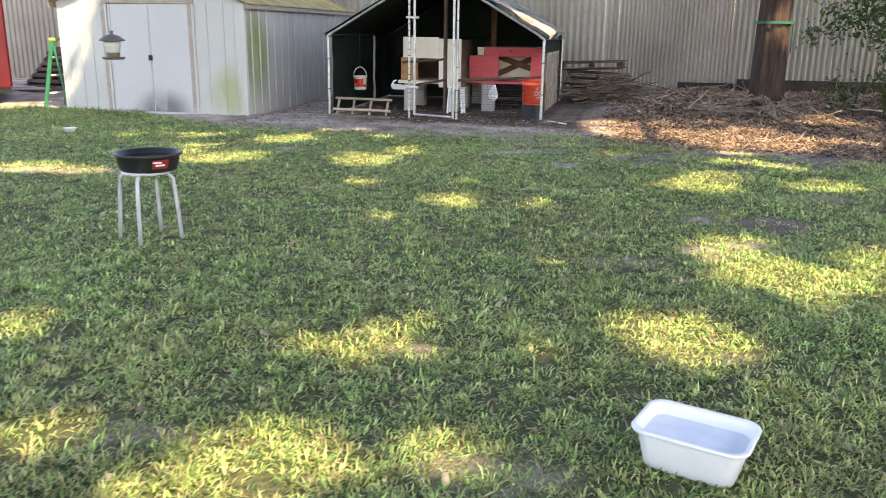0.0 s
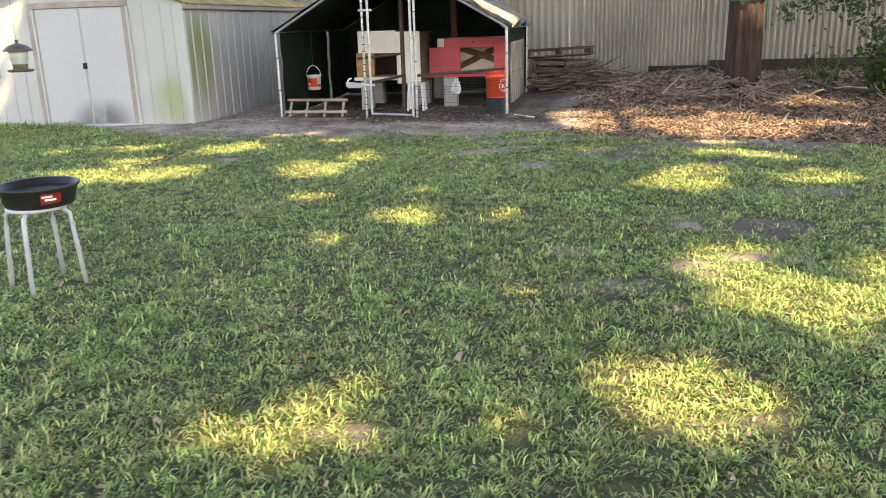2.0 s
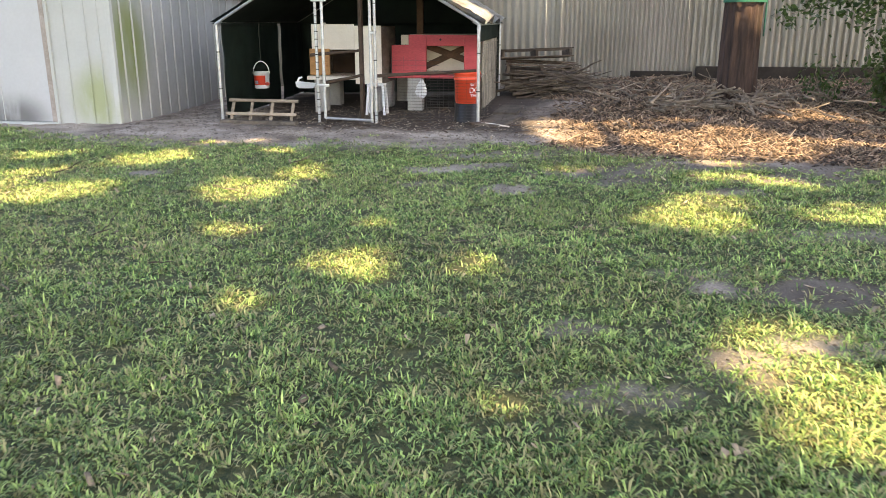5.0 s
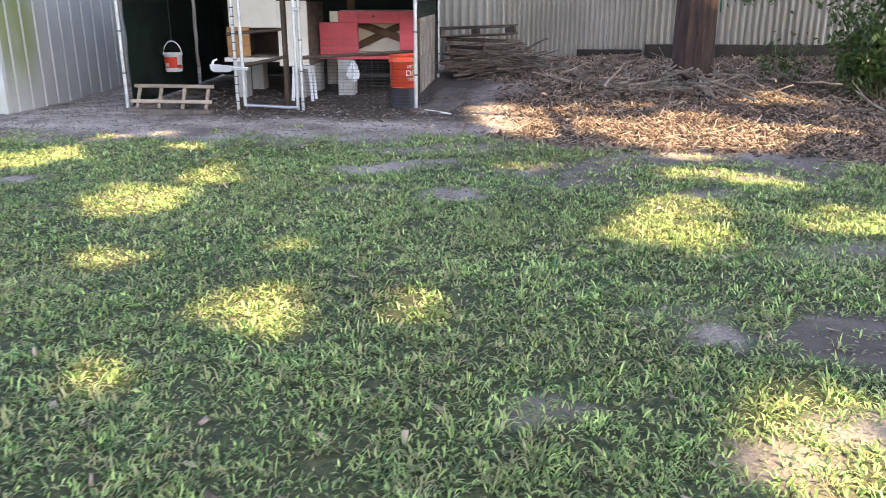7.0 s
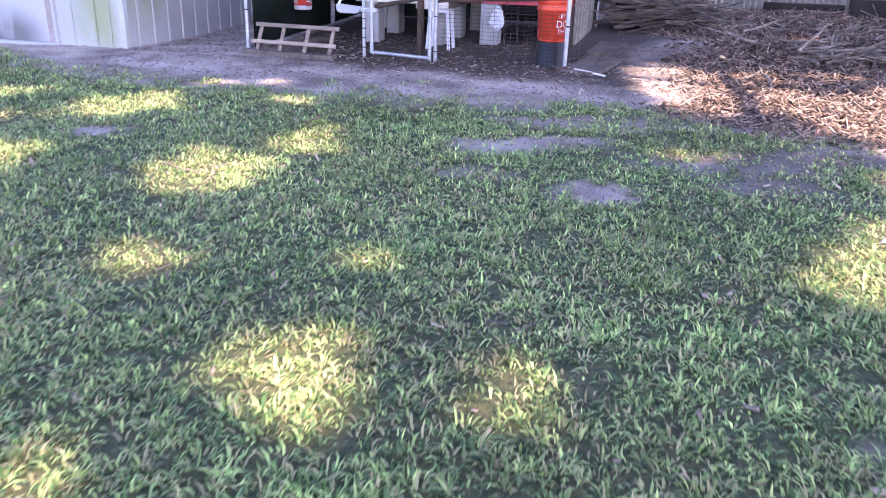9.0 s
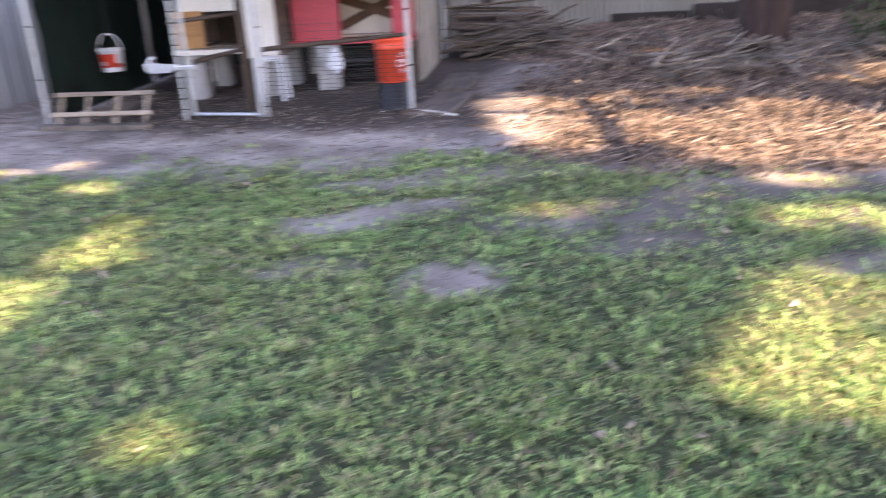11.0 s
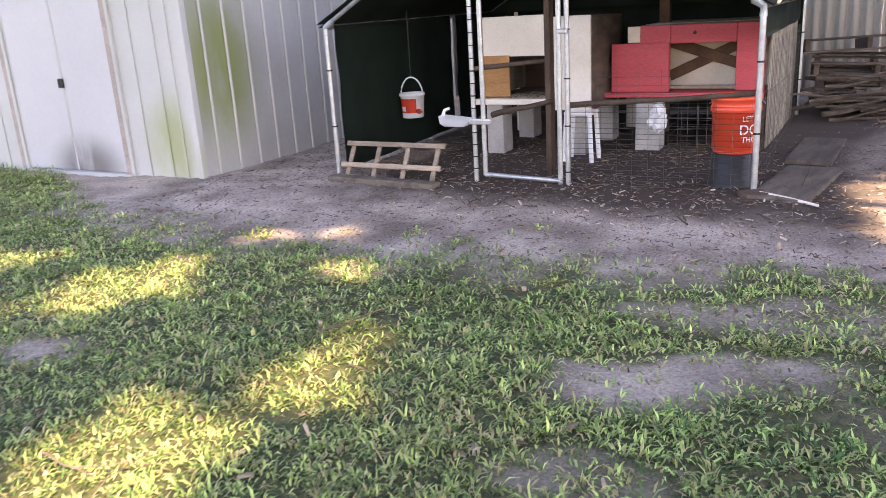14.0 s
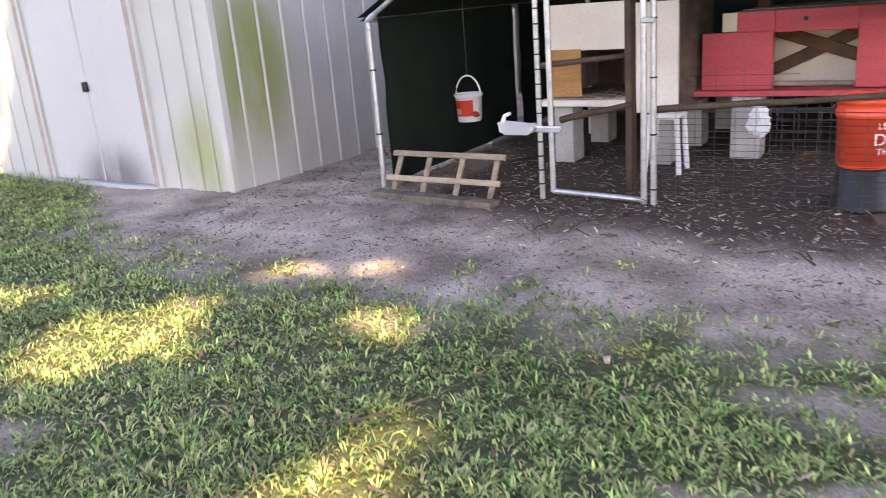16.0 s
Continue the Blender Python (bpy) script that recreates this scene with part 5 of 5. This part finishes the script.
# openings cut in the unseen crowns to lay each sun patch: point, half width, half length, share of leaves left
GAPS = [
    # beside the shed
    (-3.9, 6.9, 0, 0.9, 0.28, 0), (-2.5, 7.78, 0, 0.55, 0.45, 0.01), (-2.0, 9.18, 0, 0.33, 0.38, 0), (-2.05, 8.82, 0, 0.25, 0.2, 0.02), (-3.0, 9.5, 0, 0.28, 0.15, 0.01), (-3.4, 9.3, 0, 0.5, 0.2, 0.02),
    (-3.05, 7.9, 0, 0.3, 0.25, 0.03), (-2.75, 8.6, 0, 0.35, 0.2, 0.04), (-6.9, 12.7, 0, 0.7, 0.8, 0),
    # before the run
    (-0.95, 9.47, 0, 0.18, 0.17, 0), (-0.55, 8.40, 0, 0.23, 0.33, 0), (-0.49, 8.75, 0, 0.13, 0.13, 0.03), (-0.93, 7.75, 0, 0.27, 0.38, 0), (0.04, 9.4, 0, 0.11, 0.14, 0.01),
    (-1.74, 10.07, 0, 0.14, 0.14, 0), (-1.2, 10.1, 0, 0.16, 0.16, 0),
    # the middle of the lawn
    (0.0, 5.84, 0, 0.24, 0.25, 0), (-0.74, 6.6, 0, 0.2, 0.17, 0.05), (0.10, 6.68, 0, 0.12, 0.13, 0.04), (0.56, 5.86, 0, 0.15, 0.22, 0.06), (-0.40, 5.37, 0, 0.18, 0.14, 0.05), (0.66, 4.3, 0, 0.1, 0.1, 0.05),
    # its sunny side
    (2.0, 6.72, 0, 0.38, 0.5, 0), (3.13, 6.87, 0, 0.40, 0.3, 0), (2.25, 7.2, 0, 0.28, 0.3, 0.01), (1.58, 4.5, 0, 0.25, 0.38, 0), (1.80, 4.15, 0, 0.42, 0.45, 0), (1.72, 4.85, 0, 0.26, 0.2, 0.01),
    (2.7, 4.35, 0, 0.6, 0.4, 0), (0.87, 3.49, 0, 0.15, 0.13, 0.01), (2.7, 8.03, 0, 0.24, 0.16, 0), (3.1, 7.75, 0, 0.3, 0.2, 0.02), (1.48, 8.5, 0, 0.14, 0.08, 0.01), (1.72, 8.37, 0, 0.13, 0.07, 0.01), (2.4, 8.56, 0, 0.18, 0.1, 0), (2.9, 8.6, 0, 0.3, 0.2, 0.01),
    # where the walk begins
    (-0.18, 3.12, 0, 0.22, 0.24, 0), (-0.48, 3.05, 0, 0.16, 0.13, 0.02), (0.38, 3.06, 0, 0.16, 0.11, 0.05), (1.05, 3.18, 0, 0.32, 0.32, 0), (-0.5, 2.16, 0, 0.3, 0.18, 0), (-1.14, 2.23, 0, 0.22, 0.17, 0),
    (0.10, 2.18, 0, 0.2, 0.10, 0.01), (-1.83, 3.17, 0, 0.2, 0.19, 0), (-0.67, 1.93, 0, 0.3, 0.13, 0),
    # over the wood chips and the run's roof
    (1.97, 10.6, 0.04, 0.37, 1.15, 0), (2.6, 10.6, 0.06, 0.45, 0.7, 0.035), (2.75, 9.75, 0.06, 0.35, 0.45, 0), (3.4, 10.0, 0.1, 0.8, 0.45, 0.035), (3.6, 9.3, 0.08, 0.55, 0.6, 0), (2.95, 9.3, 0.04, 0.4, 0.4, 0),
    (3.3, 10.8, 0.1, 0.4, 0.25, 0.05), (4.4, 9.6, 0.1, 0.8, 0.4, 0), (4.9, 10.8, 0.2, 0.5, 0.25, 0), (3.9, 12.6, 0.3, 0.35, 0.2, 0), (0.95, 12.0, 1.35, 0.5, 0.7, 0)]


def crowns():
    """Unseen crowns added to shade and dapple the yard: six trees outside the lawn, whose leaves meet in one layer."""
    stems = [(9.0, -2.0), (4.5, -8.5), (13.5, -8.0), (14.5, 3.5), (2.5, -2.5), (9.5, 4.2)]
    step = np.array(SUN) / SUN.z
    n = 260000
    z = rng.uniform(12.0, 15.0, n)
    gx, gy = rng.uniform(-14, 10, n), rng.uniform(-2.5, 21.5, n)
    P = np.stack([gx, gy, np.zeros(n)], -1) + z[:, None] * step
    edge = np.minimum(np.minimum(gx + 14, 10 - gx), np.minimum(gy + 2.5, 21.5 - gy)) + 3.2 * rough_noise(gx * 0.5, gy * 0.5)
    keep = edge > 0.9
    side = np.array([-SUN.y, SUN.x, 0]) / math.hypot(SUN.x, SUN.y)
    ragged = np.clip(1 + 2.0 * rough_noise(gx * 2.2, gy * 2.2), 0.4, 1.8)
    chance = rng.random(n)
    for x, y, h, a, b, left in GAPS:
        a, b = a + 0.05, b + 0.05
        ox, oy = x - h * step[0], y - h * step[1]
        d = ((gx - ox) / a) ** 2 + ((gy - oy) / b) ** 2
        keep &= chance < left + smooth(0.6, 2.0, d / ragged)
    P = P[keep]
    owner = np.argmin(np.stack([(P[:, 0] - x) ** 2 + (P[:, 1] - y) ** 2 for x, y in stems]), 0)
    for k, (x, y) in enumerate(stems):
        C = P[owner == k]
        t = thing("shade_tree", pose(x, y, 0), "tall broadleaf tree, unseen, added to shade the yard", "tree", "shade trees")
        part("trunk", trunk_mesh(0.30, 14.0, 0.10), BARK, t, "", True)
        for i in range(6):
            if len(C):
                q = C[int(i * len(C) / 6)]
                part("limb", bar(*limb_points((0, 0, 9.5 + 0.6 * i), (q[0] - x, q[1] - y, q[2]), 0.5, i + k), r=0.09, r_end=0.02), BARK, t, "", True)
        leaves("crown", C - np.array([x, y, 0]), CANOPY, 0.18, t)
        if k == 5:    # one low bare limb, added to cast the shadow band on the wood chips
            part("limb", bar((0, 0, 4.0), (-2.4, 0.5, 4.8), (-4.3, 1.1, 5.0), (-4.45, 1.9, 5.05), (-4.3, 2.9, 5.0), (-4.2, 4.3, 5.1), r=0.09, r_end=0.045), BARK, t, "", True)


crowns()


def hanging_tree():
    """A tree beside the lawn whose limb carries the bird feeder."""
    x, y = -6.6, 3.9
    t = thing("shade_tree", pose(x, y, 0), "broadleaf tree beside the lawn with a long limb", "tree", "shade trees")
    part("trunk", trunk_mesh(0.22, 5.5, 0.08), BARK, t, "", True)
    part("limb", bar((0.1, 0.05, 3.0), (1.4, 1.4, 3.5), (3.0, 2.75, 3.62), (3.6, 3.15, 3.60), (4.2, 3.6, 3.7), r=0.07, r_end=0.025), BARK, t, "", True)
    for i in range(6):
        a = 2.2 + 0.8 * i
        part("limb", bar(*limb_points((0, 0, 3.4 + 0.3 * i), (1.6 * math.cos(a), 1.6 * math.sin(a), 4.8 + 0.3 * i), 0.3, 60 + i), r=0.05, r_end=0.012), BARK, t, "", True)
    c = rng.normal(0, 1, (2600, 3))
    c /= np.linalg.norm(c, axis=1)[:, None]
    c = c * rng.uniform(0.4, 1, (2600, 1)) * np.array([2.0, 2.0, 1.2]) + np.array([-0.3, -0.2, 5.6])
    leaves("crown", c, CANOPY, 0.11, t)


hanging_tree()


def redwood():
    u, v = 6.17, 1.55
    t = thing("conifer", at(u, v, gz(u, v)), "large conifer trunk with reddish furrowed bark, green strap", "tree")
    part("trunk", trunk_mesh(0.228, 9.0, 0.13, 0.10, 11, 64), BARK, t, "", True)
    part("strap", lathe(((0.236, 1.20), (0.250, 1.20), (0.251, 1.235), (0.236, 1.235)), 40), GREEN_STRAP, t, "green tie strap round the trunk")
    part("strap_end", boxm(0.243, 0.255, -0.06, -0.02, 0.80, 1.235, 0.003), GREEN_STRAP, t)
    for i in range(8):
        a = i * 2.4
        part("limb", bar(*limb_points((0, 0, 5.0 + 0.45 * i), (2.0 * math.cos(a), 2.0 * math.sin(a), 5.3 + 0.5 * i), 0.3, i), r=0.05, r_end=0.012), BARK, t, "", True)
    c = np.concatenate([np.array([[2.0 * math.cos(i * 2.4) * s, 2.0 * math.sin(i * 2.4) * s, 5.1 + 0.47 * i] for s in np.linspace(0.4, 1.1, 60)]) for i in range(8)])
    leaves("crown", np.repeat(c, 5, 0) + rng.normal(0, 0.16, (len(c) * 5, 3)), CANOPY, 0.10, t)


redwood()


def shrub(m, label, n_stem, radius, height, n_leaf, size):
    s = thing("shrub", m, label, "shrub")
    tips = []
    for i in range(n_stem):
        a = 2.399 * i
        r = radius * math.sqrt((i + 0.5) / n_stem)
        top = Vector((r * math.cos(a), r * math.sin(a), height * (0.35 + 0.65 * rng.random())))
        pts = limb_points((0.05 * math.cos(a), 0.05 * math.sin(a), 0), top, 0.12, i + 20)
        part("stem", bar(*pts, r=0.013, r_end=0.004, sides=5), STICK, s)
        tips += pts[3:]
    tips = np.array([tuple(p) for p in tips])
    k = rng.integers(0, len(tips), n_leaf)
    c = tips[k] + rng.normal(0, 0.085, (n_leaf, 3))
    leaves("foliage", c[c[:, 2] > 0.04], LEAF, size, s)


shrub(at(7.98, 0.8, gz(7.98, 0.8)), "leafy green broadleaf shrub beside the wood chips", 30, 0.62, 1.12, 4600, 0.036)
shrub(at(7.2, 1.5, gz(7.2, 1.5)), "small pale green sapling among the branches", 7, 0.26, 0.55, 260, 0.032)
shrub(at(8.75, 1.2, gz(8.7, 1.2)), "tall leafy green shrub by the wall", 30, 0.75, 1.6, 6000, 0.045)


def overhang():
    """A low leafy bough reaching in from the tree on the right."""
    s = thing("leafy_bough", at(9.0, 0.9, 2.0), "leafy bough hanging low over the wood chips", "branch")
    pts = []
    for i in range(9):
        p = limb_points((0, 0, 0.4), (-1.0 - 0.16 * i, -0.5 + 0.14 * i, -0.75 + 0.12 * (i % 4)), 0.25, 40 + i)
        part("twig", bar(*p, r=0.014, r_end=0.004, sides=5), STICK, s)
        pts += p[2:]
    pts = np.array([tuple(p) for p in pts])
    k = rng.integers(0, len(pts), 3800)
    leaves("foliage", pts[k] + rng.normal(0, 0.10, (3800, 3)), LEAF, 0.04, s)


overhang()

# timbers along the foot of the wall
for u, l, h, z in ((8.05, 3.9, 0.22, 0.0), (5.56, 0.96, 0.10, 0.0)):
    plain("timber_beam", (l, 0.12, h), BLACK_WOOD, at(u, 4.36, gz(u, 4.36) - 0.01), "dark old timber at the foot of the wall", "timber", "timbers by the wall")


def branch_mesh(a, b, r, seed, fork=True):
    bm = bmesh.new()
    p = limb_points(a, b, 0.045 * (Vector(b) - Vector(a)).length, seed)
    tube(bm, p, r, 6, r * 0.45)
    if fork:
        q = p[4]
        d = (p[5] - p[4]).normalized()
        tube(bm, limb_points(q, q + d * 0.22 + Vector((0.10 * math.sin(seed), 0.1 * math.cos(seed), 0.07)), 0.03, seed + 3), r * 0.55, 5, r * 0.25)
    return bm


def brush(name, label, m, n, box_uv, height, longest, flat, u0, v0, material=STICK, thin=1.0):
    s = thing(name, m, label, "brush pile")
    r = random.Random(len(name) + n)
    for i in range(n):
        u, v = r.uniform(*box_uv[0]), r.uniform(*box_uv[1])
        l, a = r.uniform(0.35, 1) * longest, (r.gauss(0, flat) if flat else r.uniform(0, math.pi))
        z = gz(u, v) + 0.015 + height * (i / n) * r.uniform(0.5, 1.0)
        t = r.gauss(0, (0.14 if flat else 0.28) if height else 0.02)
        d = Vector((math.cos(a), math.sin(a), t)) * l / 2
        c = Vector((u - u0, v - v0, z))
        e, f = c - d, c + d
        for w in (e, f):
            w.z = max(w.z, gz(w.x + u0, w.y + v0) + 0.01)
            w.y = min(w.y, 4.45 - v0)
        part("branch", branch_mesh(e, f, r.uniform(0.008, 0.022) * thin, i + n, i % 3 == 0), material, s)


brush("brush_pile", "tangled heap of long dry sticks against the wall", at(4.0, 3.6, 0), 85, ((3.5, 4.3), (2.6, 3.3)), 0.34, 1.3, 0.5, 4.0, 3.6, OLD_STICK, 1.2)
brush("branch_litter", "loose grey dry branches strewn over the wood chips", at(5.5, 0.6, 0), 90, ((4.3, 8.0), (-0.1, 2.4)), 0.26, 0.62, 0, 5.5, 0.6, STICK, 0.75)
brush("root_heap", "heap of grey bare branches at the foot of the conifer", at(5.6, 0.9, 0), 60, ((5.0, 6.6), (0.5, 1.25)), 0.24, 0.75, 0, 5.6, 0.9, STICK, 0.9)
brush("twig_litter", "small broken twigs lying on the bare dirt", at(2.0, -0.5, 0), 60, ((1.3, 3.6), (-0.8, 0.1)), 0.0, 0.22, 0, 2.0, -0.5, DARK_WOOD, 0.3)
brush("lawn_twigs", "thin fallen twigs scattered over the lawn", at(1.5, -4.0, 0), 30, ((-0.5, 4.0), (-7.5, -1.7)), 0.015, 0.2, 0, 1.5, -4.0, OLD_STICK, 0.28)
